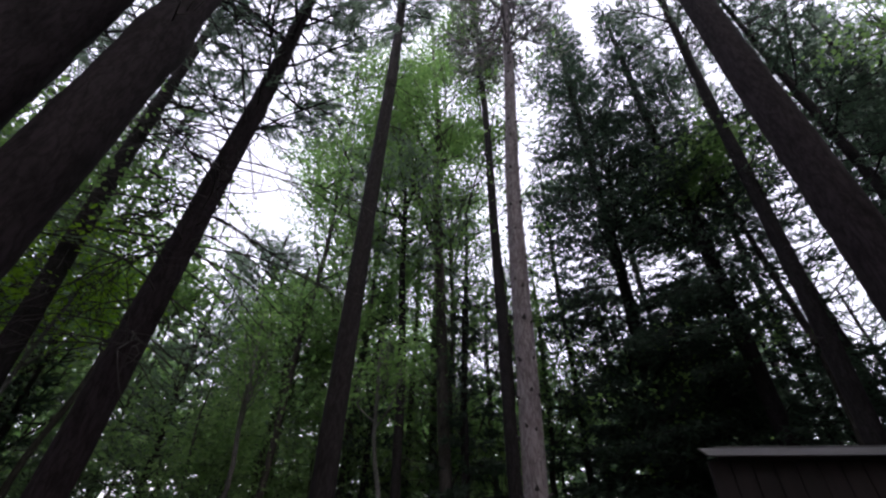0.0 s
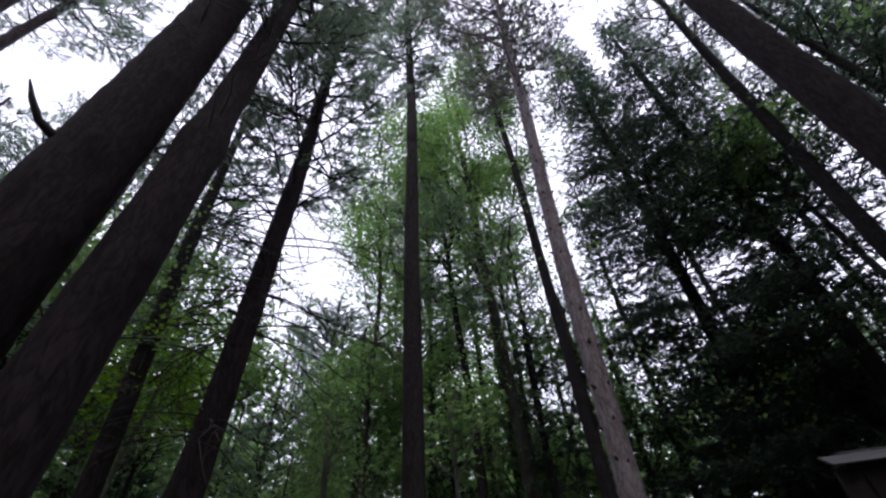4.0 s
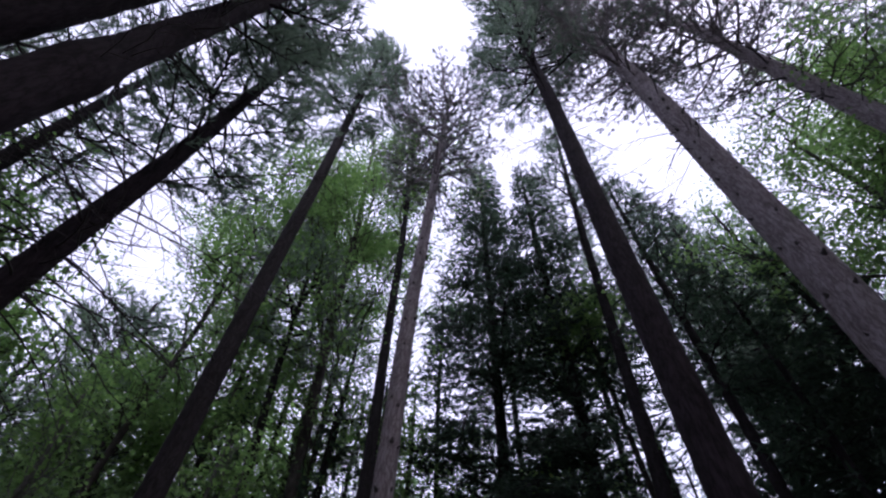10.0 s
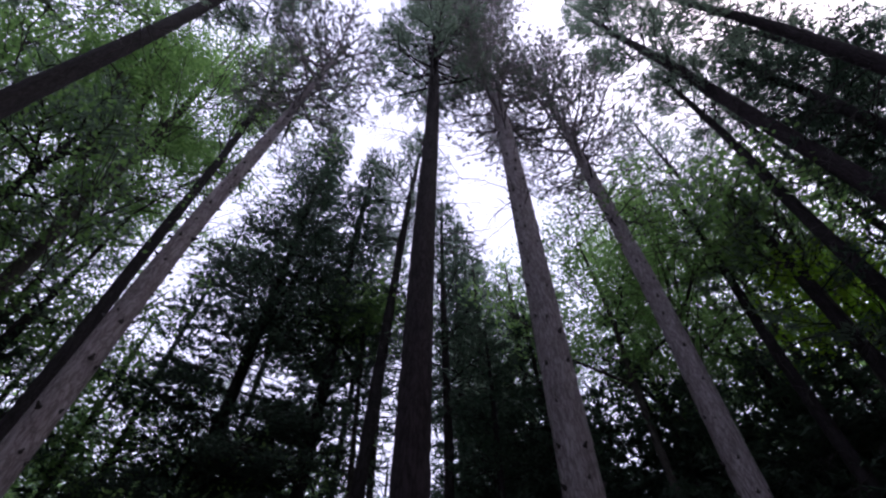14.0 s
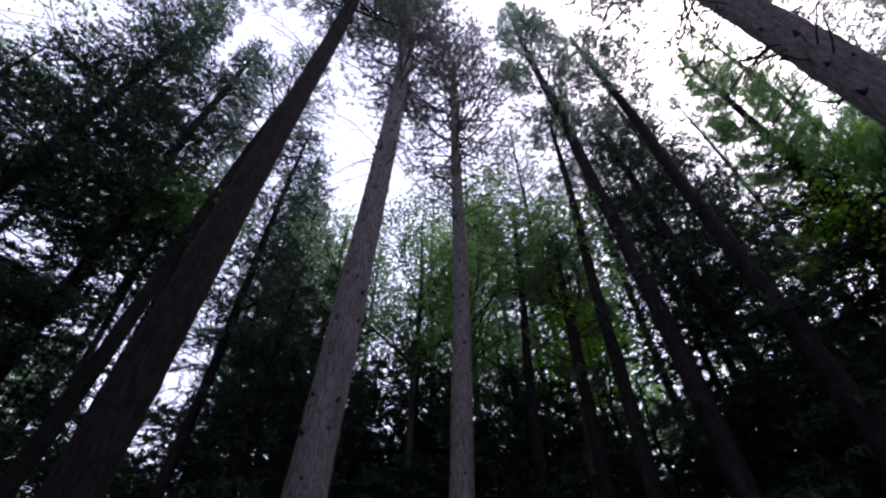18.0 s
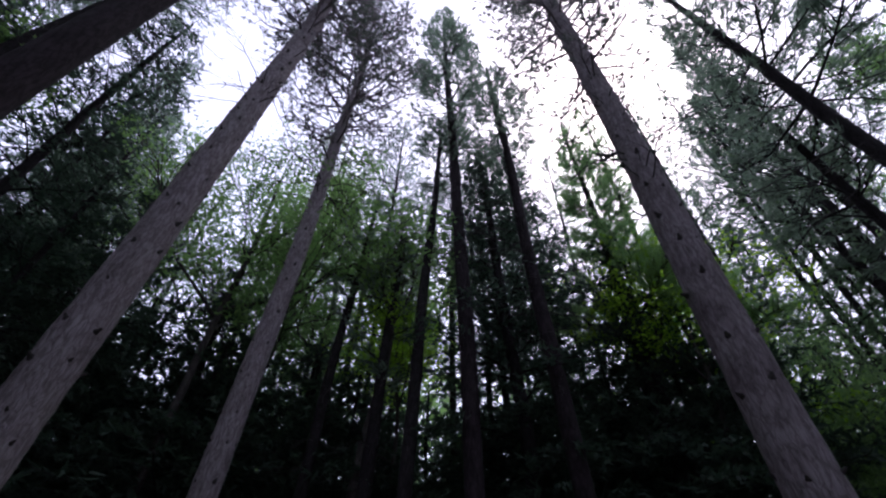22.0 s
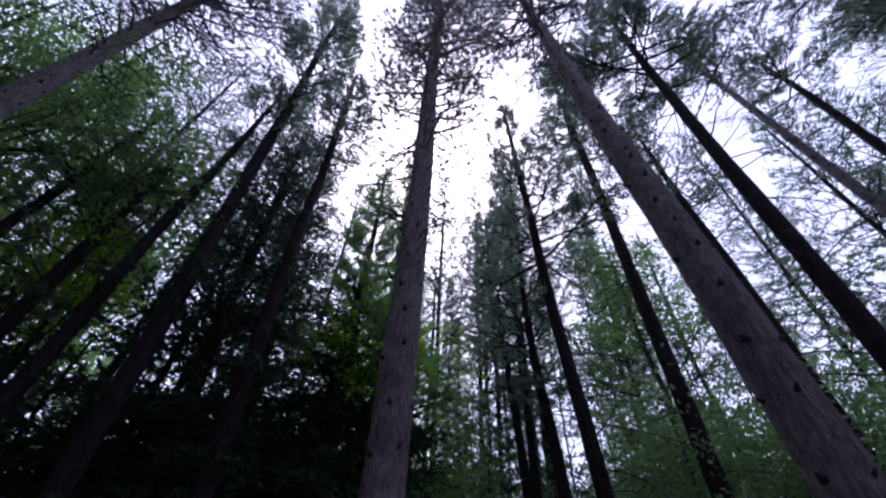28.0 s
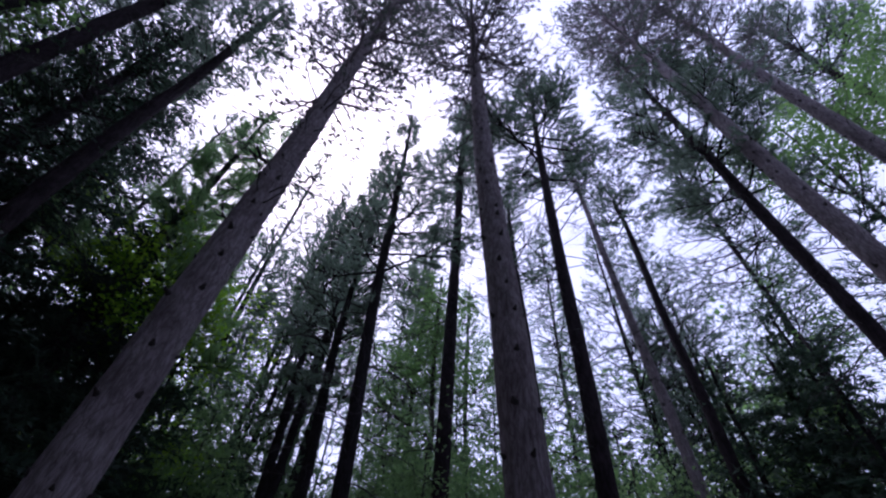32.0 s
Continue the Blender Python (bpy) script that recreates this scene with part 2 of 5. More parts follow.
def leaves(rng, centres, count, size, spread, tilt=0.5):
    """Leaf clumps: at each centre some pointed leaves, folded along the middle and mostly level."""
    n = len(centres)
    c = centres[:, None] + rng.normal(size=(n, count, 3)) * spread * np.array([1, 1, 0.55])
    a = rng.uniform(0, 2 * np.pi, (n, count))
    d = np.stack([np.cos(a), np.sin(a), rng.normal(size=a.shape) * tilt - 0.15], -1)
    d /= np.linalg.norm(d, axis=-1, keepdims=True)
    nrm = rng.normal(size=(n, count, 3)) * tilt + np.array([0, 0, 1.0])
    s = np.cross(d, nrm)
    s /= np.linalg.norm(s, axis=-1, keepdims=True) + 1e-9
    l = size * rng.uniform(0.6, 1.3, (n, count, 1))
    up = np.cross(s, d) * l * 0.12
    v = np.stack([c, c + d * l * 0.45 + s * l * 0.42 + up, c + d * l, c + d * l * 0.45 - s * l * 0.42 + up], 2).reshape(-1, 3)
    q = np.arange(len(v)).reshape(-1, 4)
    return v, np.concatenate([q[:, [0, 1, 2]], q[:, [0, 2, 3]]])


# ---- trees ----
class Stem:
    """The line and thickness of a trunk, in the tree's own axes."""

    def __init__(self, rng, lean, zref, rref, top, bend=0.05, bow=(0, 0), swell=None):
        self.bow, self.swell = bow, swell
        self.lean, self.top = np.array(lean), top
        self.r0 = rref / (1 - (zref / (top + 1.0)) ** 2) ** 0.6
        self.ph, self.amp = rng.uniform(0, 6.28, 4), bend

    def at(self, z):
        z = np.asarray(z, float)
        s = z / self.top
        e = self.amp * np.sin(np.pi * np.clip(s, 0, 1))
        x = self.lean[0] * z + e * np.sin(5.0 * s + self.ph[0]) + 0.3 * e * np.sin(17 * s + self.ph[1])
        y = self.lean[1] * z + e * np.sin(4.3 * s + self.ph[2]) + 0.3 * e * np.sin(15 * s + self.ph[3])
        k = np.clip((z - 3) / 14, 0, 1.15)
        k = 4 * k * (1 - k)
        return np.stack([x + self.bow[0] * k, y + self.bow[1] * k, z], -1)

    def r(self, z):
        z = np.asarray(z, float)
        k = 1.0
        if self.swell is not None:
            k = 1 + 0.13 * np.exp(-((z - self.swell) / 0.3) ** 2) - 0.13 / (1 + np.exp(-(z - self.swell - 0.3) * 8))
        return k * self.r0 * np.clip(1 - (z / (self.top + 1.0)) ** 2, 0.004, 1) ** 0.6 + self.r0 * 0.5 * np.exp(-z / 0.25)


def trunk_arrays(rng, stem, sides=16, step=0.35):
    z = np.concatenate([[-0.25, 0.0, 0.1, 0.25, 0.45], np.arange(0.7, stem.top, step), [stem.top]])
    r = stem.r(np.maximum(z, 0))
    v, f = tube(stem.at(z), r, sides)
    v = v.reshape(len(z), sides, 3)
    c = stem.at(z)[:, None]
    ridge = np.cumsum(rng.normal(size=(len(z), sides, 1)), 0)
    ridge -= np.cumsum(np.concatenate([np.zeros((4, sides, 1)), ridge[:-4]]), 0) * 0.06
    ridge = ridge / (ridge.std() + 1e-9)
    bump = 1 + rng.normal(size=(len(z), sides, 1)) * 0.02 + np.clip(ridge, -2, 2) * (0.012 if sides >= 24 else 0.0)
    v = c + (v - c) * bump
    return v.reshape(-1, 3), f


def limb_line(rng, start, az, length, rise, sag, n=6, crook=0.05):
    """A crooked limb that leaves at the angle rise and bends by sag towards its tip."""
    s = np.linspace(0, 1, n)
    ang = rise + sag * s
    dr = np.cumsum(np.concatenate([[0], np.cos((ang[1:] + ang[:-1]) / 2)])) * length / (n - 1)
    dz = np.cumsum(np.concatenate([[0], np.sin((ang[1:] + ang[:-1]) / 2)])) * length / (n - 1)
    turn = az + np.cumsum(rng.normal(size=n)) * crook
    p = np.stack([dr * np.cos(turn), dr * np.sin(turn), dz], -1)
    return np.asarray(start) + p


def shoots(p, tip, r0, r1):
    """Thin three-sided shoots from p to tip, all in one go."""
    e = tip - p
    e = e / (np.linalg.norm(e, axis=1, keepdims=True) + 1e-9)
    a = np.cross(e, (0.31, 0.17, 0.93))
    a /= np.linalg.norm(a, axis=1, keepdims=True) + 1e-9
    b = np.cross(e, a)
    t = np.arange(3) * 2 * np.pi / 3
    ring = np.cos(t)[None, :, None] * a[:, None] + np.sin(t)[None, :, None] * b[:, None]
    v = np.stack([p[:, None] + ring * np.reshape(r0, (-1, 1, 1)), tip[:, None] + ring * np.reshape(r1, (-1, 1, 1))], 1).reshape(-1, 3)
    q = np.array([[0, 1, 4, 3], [1, 2, 5, 4], [2, 0, 3, 5]])
    f = (np.arange(len(p))[:, None, None] * 6 + q[None]).reshape(-1, 4)
    return v, f


def unit(a):
    return a / (np.linalg.norm(a, axis=-1, keepdims=True) + 1e-9)


def with_twigs(rng, line, r, twigs, tw_len, sides=5):
    """A limb with side twigs as one mesh, and the tips of the twigs."""
    n = len(line)
    rad = r * np.linspace(1, 0.25, n)
    limb = tube(line, rad, sides)
    if twigs < 1:
        return limb, line[-1:]
    s = rng.uniform(0.3, 0.97, twigs)
    i = np.minimum((s * (n - 1)).astype(int), n - 2)
    d = line[i + 1] - line[i]
    p = line[i] + d * (s * (n - 1) - i)[:, None]
    d = unit(d)
    side = np.cross(d, (0, 0, 1)) * rng.choice([-1, 1], twigs)[:, None]
    e = d * rng.uniform(0.4, 1.0, (twigs, 1)) + side * rng.uniform(0.4, 1.0, (twigs, 1))
    e[:, 2] += rng.normal(size=twigs) * 0.25
    l = (tw_len * rng.uniform(0.5, 1.2, twigs) * (1.15 - 0.5 * s))[:, None]
    e = unit(e)
    mid = p + e * l * 0.5 + rng.normal(size=(twigs, 3)) * l * 0.06
    tip = p + e * l
    tip[:, 2] += rng.normal(size=twigs) * 0.1 * l[:, 0]
    if sides == 3:
        wood = [limb, shoots(p, tip, 0.4 * r, 0.2 * r)]
    else:
        wood = [limb, shoots(p, mid, 0.45 * r, 0.32 * r), shoots(mid, tip, 0.32 * r, 0.15 * r)]
    return joined(wood), np.concatenate([line[-1:], mid, tip])


def brushes(rng, base, along, count, length, width, reach, wide=0.8, up=0.12):
    """Needle brushes: pointed blades along a stretch of each twig, standing out and leaning towards its tip."""
    n = len(base)
    d0 = along[:, None]
    c = base[:, None] + d0 * (rng.uniform(-0.6, 0.5, (n, count, 1)) * reach)
    r = rng.normal(size=(n, count, 3))
    r -= (r * d0).sum(-1, keepdims=True) * d0
    r /= np.linalg.norm(r, axis=-1, keepdims=True) + 1e-9
    d = d0 * rng.uniform(0.25, 1.0, (n, count, 1)) + r * wide * rng.uniform(0.4, 1.1, (n, count, 1))
    d[..., 2] += up
    d /= np.linalg.norm(d, axis=-1, keepdims=True) + 1e-9
    s = np.cross(d, rng.normal(size=(n, count, 3)))
    s /= np.linalg.norm(s, axis=-1, keepdims=True) + 1e-9
    l = length * rng.uniform(0.65, 1.2, (n, count, 1))
    w = width * rng.uniform(0.7, 1.3, (n, count, 1))
    v = np.stack([c - s * w * 0.5, c + s * w * 0.5, c + d * l], 2).reshape(-1, 3)
    return v, np.arange(len(v)).reshape(-1, 3)


def bough(rng, line, r, count, reach, start=0.3, gap=0.16, sides=5, first=0.4, lift=0.1):
    """A limb with side shoots in one flat fan, as one mesh; also where needle brushes sit and which way they point."""
    n = len(line)
    s = start + (0.97 - start) * (np.arange(count) + rng.uniform(0, 1, count)) / count
    i = np.minimum((s * (n - 1)).astype(int), n - 2)
    d = line[i + 1] - line[i]
    p = line[i] + d * (s * (n - 1) - i)[:, None]
    d = unit(d)
    side = np.cross(d, (0, 0, 1)) * np.where(np.arange(count) % 2 == 0, 1, -1)[:, None]
    e = d * rng.uniform(0.5, 0.95, (count, 1)) + side * rng.uniform(0.55, 1.0, (count, 1))
    e[:, 2] += lift + rng.normal(size=count) * 0.12
    e = unit(e)
    l = reach * rng.uniform(0.6, 1.15, count) * (1.15 - 0.75 * s)
    twigs = shoots(p, p + e * l[:, None], max(0.009, 0.42 * r), max(0.006, 0.18 * r))
    wood = joined([tube(line, r * np.linspace(1, 0.25, n), sides), twigs])
    m = np.maximum(1, ((1 - first) * l / gap).astype(int) + 1)
    k = np.repeat(np.arange(count), m)
    step = np.concatenate([np.arange(c) for c in m]) * gap / np.maximum(l[k], 0.05)
    base = p[k] + e[k] * (l[k] * np.maximum(first, 1 - step))[:, None] + rng.normal(size=(len(k), 3)) * np.array([0.05, 0.05, 0.025])
    along = unit(e[k] + rng.normal(size=(len(k), 3)) * 0.22)
    tip = unit(line[-1:] - line[-2:-1])
    return wood, np.concatenate([line[-1:], base]), np.concatenate([tip, along])


def pine(name, label, x, y, lean, zref, rref, crown, top, rad, seed, style="white", dead=10, group="", density=1.0, bend=0.05,
         dead_from=0.35, dead_len=1.3, barkm=None, stubs=0, far=False, bow=(0, 0), whorls=(), snags=(), swell=None):
    """A tall pine: bare trunk, dead branches below, whorls of limbs with needle tufts above."""
    rng = np.random.default_rng(seed)
    tree = thing(name, x, y, label, "tree", group)
    stem = Stem(rng, lean, zref, rref, top, bend, bow, swell)
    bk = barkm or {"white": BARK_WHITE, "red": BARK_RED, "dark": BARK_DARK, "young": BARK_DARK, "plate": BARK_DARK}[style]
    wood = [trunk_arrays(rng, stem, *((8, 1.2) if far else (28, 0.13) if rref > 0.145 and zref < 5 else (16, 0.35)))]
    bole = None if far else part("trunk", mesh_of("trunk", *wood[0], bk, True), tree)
    tuft_c, tuft_o = [], []
    z = crown
    az = rng.uniform(0, 6.28)
    whorl = {"white": 0.62, "red": 0.43, "dark": 0.6, "young": 0.5, "plate": 0.7}[style]
    while z < top - 0.2:
        s = (z - crown) / (top - crown)
        if style == "red":
            prof = np.sqrt(max(0.04, 1 - ((s - 0.5) / 0.62) ** 2))
        elif style in ("young", "plate"):
            prof = max(0.12, 1.0 - 0.9 * s)
        else:
            prof = max(0.14, min(0.55 + 1.5 * s, 1.15 * (1 - s) ** 0.7 + 0.08))
        for _ in range(int(rng.integers(4, 7) if style == "red" else rng.integers(3, 6))):
            az += 2 * np.pi / 4.6 + rng.normal() * 0.35
            l = rad * prof * rng.uniform(0.65, 1.2)
            rise = {"white": 0.08, "red": 0.0, "dark": 0.05, "young": 0.2, "plate": 0.08}[style] + {"red": 0.55, "white": 0.6, "young": 0.5}.get(style, 0.75) * s + rng.normal() * 0.12
            r = max(0.014, min(0.05, 0.016 * l + 0.006)) * {"young": 0.7, "red": 0.85}.get(style, 0.9)
            line = limb_line(rng, stem.at(z), az, l, rise, (0.5 if style == "red" else 0.25) + rng.normal() * 0.15, 4 if far else 6)
            bare = rng.random() < {"red": 0.14, "dark": 0.24}.get(style, 0.05 if style == "plate" else 0.18 if far else 0.08)
            if style == "red":
                tw, reach, start, first, gap = max(5, int(l * 5.2 * density)), 0.36 * l + 0.14, 0.3, 0.45, 0.24
            elif far:
                tw, reach, start, first, gap = max(4, int(l * 3.9 * density)), 0.45 * l + 0.12, 0.2, 0.2, 0.19
            else:
                tw, reach, start, first, gap = max(5, int(l * 6.4 * density)), 0.45 * l + 0.12, 0.3, 0.25, 0.115
            (v, f), base, along = bough(rng, line, r, tw, reach, start, gap, 3 if far else 5, first, 0.3 if style == "red" else 0.12)
            if far:
                wood.append((v, f))
            else:
                part("limb", mesh_of("limb", v, f, bk, True), tree)
            if not bare:
                tuft_c.append(base)
                tuft_o.append(along)
        z += whorl * rng.uniform(0.75, 1.25)
    if far:
        part("trunk", mesh_of("trunk", *joined(wood), bk, True), tree)
    c, o = np.concatenate(tuft_c), np.concatenate(tuft_o)
    if style == "red":
        v, f = brushes(rng, c, o, 14 if far else 22, 0.19 if far else 0.11, 0.035 if far else 0.018, 0.11, 1.2, 0.1)
        nm = NEEDLE_RED
    elif far:
        v, f = brushes(rng, c, o, 7, 0.21, 0.04, 0.22, 0.75, 0.03)
        nm = {"young": NEEDLE_YOUNG, "plate": NEEDLE_GREEN}.get(style, NEEDLE_WHITE)
    elif style == "young":
        v, f = brushes(rng, c, o, 26, 0.17, 0.015, 0.22, 0.6, 0.15)
        nm = NEEDLE_YOUNG
    else:
        v, f = brushes(rng, c, o, 14, 0.16, 0.022, 0.18, 0.75, 0.08)
        nm = NEEDLE_WHITE
    part("crown", mesh_of("crown", v, f, nm), tree)
    for k in range(int(dead * 2.2)):
        s = rng.uniform(dead_from, 1.0)
        zz = crown * s
        a = rng.uniform(0, 6.28)
        l = dead_len * rng.uniform(0.35, 1.25) * (0.4 + 0.7 * s)
        line = limb_line(rng, stem.at(zz), a, l, rng.normal() * 0.2 + 0.05, -0.55 + rng.normal() * 0.3, 8, 0.04)
        (v, f), tips = with_twigs(rng, line, 0.005 + 0.0045 * l, int(l * 5), 0.4 * l)
        part("dead_branch", mesh_of("dead_branch", v, f, DEAD_WOOD, True), bole)
    if stubs:
        me = None
        zz = 1.5
        while zz < crown:
            for a in np.arange(rng.integers(4, 6)) * 1.37 + rng.uniform(0, 6):
                p = stem.at(zz + rng.normal() * 0.05)
                rr = float(stem.r(zz))
                if me is None:
                    v, f = tube([(-0.03, 0, -0.004), (0.012, 0, 0.0), (0.05, 0, 0.012), (0.1, 0, 0.03), (0.11, 0, 0.033)],
                                [0.045, 0.032, 0.02, 0.014, 0.004], 7)
                    me = mesh_of("stub", v, f, DEAD_WOOD, True)
                st = part("stub", me, bole)
                k = rng.uniform(0.5, 1.05)
                st.matrix_local = Matrix.Translation(Vector(p) + Vector((math.cos(a), math.sin(a), 0)) * rr * 0.97) @ Matrix.Rotation(a, 4, "Z") @ Matrix.Diagonal((k * rng.uniform(0.2, 0.65), k, k, 1))
            zz += stubs * rng.uniform(0.7, 1.3)
    for zz, count, reach in whorls:
        for k in range(count):
            a = k * 2 * np.pi / count + rng.normal() * 0.25
            l = reach * rng.uniform(0.6, 1.2)
            line = limb_line(rng, stem.at(zz + rng.normal() * 0.12), a, l, 0.35 + rng.normal() * 0.15, -0.75 + rng.normal() * 0.2, 8, 0.08)
            (v, f), tips = with_twigs(rng, line, 0.016 + 0.006 * l, int(l * 4), 0.4 * l)
            part("dead_branch", mesh_of("dead_branch", v, f, DEAD_WOOD, True), bole)
    for zz, a, reach in snags:
        p = stem.at(zz) + np.array([math.sin(a), math.cos(a), 0]) * float(stem.r(zz)) * 0.7
        u = np.array([math.sin(a), math.cos(a), 0.25])
        one = tube([p, p + u * reach * 0.5, p + u * reach * 0.8 + np.array([0, 0, 0.1]), p + u * reach + np.array([0, 0, 0.2])], np.array([0.1, 0.075, 0.055, 0.018]) * reach, 8)
        two = tube([p + u * reach * 0.35, p + u * reach * 0.75 - np.array([0, 0, 0.05]), p + u * reach * 1.1 - np.array([0, 0, 0.02])], np.array([0.06, 0.045, 0.01]) * reach, 7)
        forked = reach < 0.38
        part("broken_branch", mesh_of("broken_branch", *(joined([one, two]) if forked else one), DEAD_WOOD, True), bole, "dark forked stub of a broken branch" if forked else "dark upturned stub of a broken branch")
    return tree, stem


def hemlock(name, label, x, y, lean, zref, rref, crown, top, rad, seed, group="", sprays=1.0, far=False):
    """A dark hemlock: close, slightly drooping limbs with flat sprays of short needles nearly down to the ground."""
    rng = np.random.default_rng(seed)
    tree = thing(name, x, y, label, "tree", group)
    stem = Stem(rng, lean, zref, rref, top)
    cs, os, wood = [], [], [trunk_arrays(rng, stem, *((8, 1.2) if far else (12, 0.5)))]
    if not far:
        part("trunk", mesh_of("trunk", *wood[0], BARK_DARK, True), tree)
    z, az = crown, rng.uniform(0, 6.28)
    while z < top - 0.1:
        s = (z - crown) / (top - crown)
        prof = min(1.0, 0.75 + s) * max(0.1, 1 - s) ** 0.62
        for _ in range(3):
            az += 2.4 + rng.normal() * 0.4
            l = rad * prof * rng.uniform(0.6, 1.25)
            line = limb_line(rng, stem.at(z + rng.uniform(-0.2, 0.2)), az, l, 0.15 + 0.5 * s + rng.normal() * 0.12, -0.4)
            (v, f), base, along = bough(rng, line, 0.008 + 0.007 * l, int((3 + 3.2 * l if far else 4 + 5.2 * l) * sprays), 0.45 * l + 0.12, 0.08, 0.2 if far else 0.11, 3 if far else 4, 0.08, -0.14)
            if far:
                wood.append((v, f))
            else:
                part("limb", mesh_of("limb", v, f, BARK_DARK, True), tree)
            cs.append(base)
            os.append(along)
        z += 0.42 * rng.uniform(0.7, 1.3)
    c, o = np.concatenate(cs), np.concatenate(os)
    if far:
        part("trunk", mesh_of("trunk", *joined(wood), BARK_DARK, True), tree)
        v, f = brushes(rng, c, o, 6, 0.2, 0.055, 0.2, 0.85, -0.1)
    else:
        v, f = brushes(rng, c, o, 7, 0.12, 0.034, 0.12, 0.9, -0.12)
    part("crown", mesh_of("crown", v, f, NEEDLE_HEM), tree)
    return tree


def broadleaf(name, label, x, y, lean, zref, rref, crown, top, rad, seed, group="", fork=True, leaf=LEAF_MAPLE, clumps=260, size=0.11,
              count=26, category="tree", barkm=None, far=False, branches=()):
    """A slender leafy tree: the stem forks, limbs climb steeply, leaf clumps hang round their ends."""
    rng = np.random.default_rng(seed)
    tree = thing(name, x, y, label, category, group)
    bk = barkm or BARK_MAPLE
    stem_top = crown + (top - crown) * 0.85
    stem = Stem(rng, lean, zref, rref, stem_top, 0.12)
    ends, wood = [], [trunk_arrays(rng, stem, *((8, 1.0) if far else (12, 0.4)))]
    if not far:
        part("trunk", mesh_of("trunk", *wood[0], bk, True), tree)
    n = 12 if fork else 9
    for k in range(n):
        z0 = crown + (stem_top - crown) * (k / n) ** 1.2 * 0.8
        a = k * 2.4 + rng.normal() * 0.4
        l = (top - z0) * rng.uniform(0.4, 0.75) if k < 3 else max(0.5, min(rad * rng.uniform(0.7, 1.5), (top - z0) * rng.uniform(0.4, 0.8)))
        line = limb_line(rng, stem.at(z0), a, l, 0.75 + rng.normal() * 0.15, 0.35 + rng.normal() * 0.15, 9, 0.12)
        r = float(stem.r(z0)) * (0.6 if k < 3 else 0.3) * (0.7 if far else 1.0)
        if k < len(branches):
            z0, a, l, rise, thick = branches[k]
            line = limb_line(rng, stem.at(z0), a, l, rise, 0.12, 12, 0.05)
            r = float(stem.r(z0)) * thick
        (v, f), tips = with_twigs(rng, line, r, int(6 + 3 * l), 0.3 * l + 0.25, 3 if far else 5)
        if far:
            wood.append((v, f))
        else:
            part("limb", mesh_of("limb", v, f, bk, True), tree)
        ends.append(tips)
    if far:
        part("trunk", mesh_of("trunk", *joined(wood), bk, True), tree)
    e = np.concatenate(ends)
    if branches:
        e = e[e[:, 2] > crown + 2.5]
    pick = e[rng.integers(0, len(e), clumps)]
    c = pick + rng.normal(size=pick.shape) * np.array([0.42, 0.42, 0.34]) * min(1.0, rad * 0.7)
    v, f = leaves(rng, c, count, size, 0.24)
    part("crown", mesh_of("crown", v, f, leaf), tree)
    return tree


# ---- ground ----
def ground_sheet():
    rng = np.random.default_rng(5)
    rad = np.concatenate([np.linspace(0, 30, 31), [36, 45, 60, 90, 150, 300, 900, 3000]])
    ang = np.linspace(0, 2 * np.pi, 73)[:-1]
    v = np.stack([rad[:, None] * np.cos(ang), rad[:, None] * np.sin(ang), np.zeros((len(rad), 72))], -1)
    v[1:31, :, 2] = rng.normal(size=(30, 72)) * 0.03
    i, j = np.meshgrid(np.arange(len(rad) - 1), np.arange(72), indexing="ij")
    j2 = (j + 1) % 72
    f = np.stack([i * 72 + j, (i + 1) * 72 + j, (i + 1) * 72 + j2, i * 72 + j2], -1).reshape(-1, 4)
    ob = new("ground", mesh_of("ground", v.reshape(-1, 3), f, LITTER, True))
    tagged(ob, "brown forest floor covered with needles and leaf litter", "ground", kind="structure")


ground_sheet()


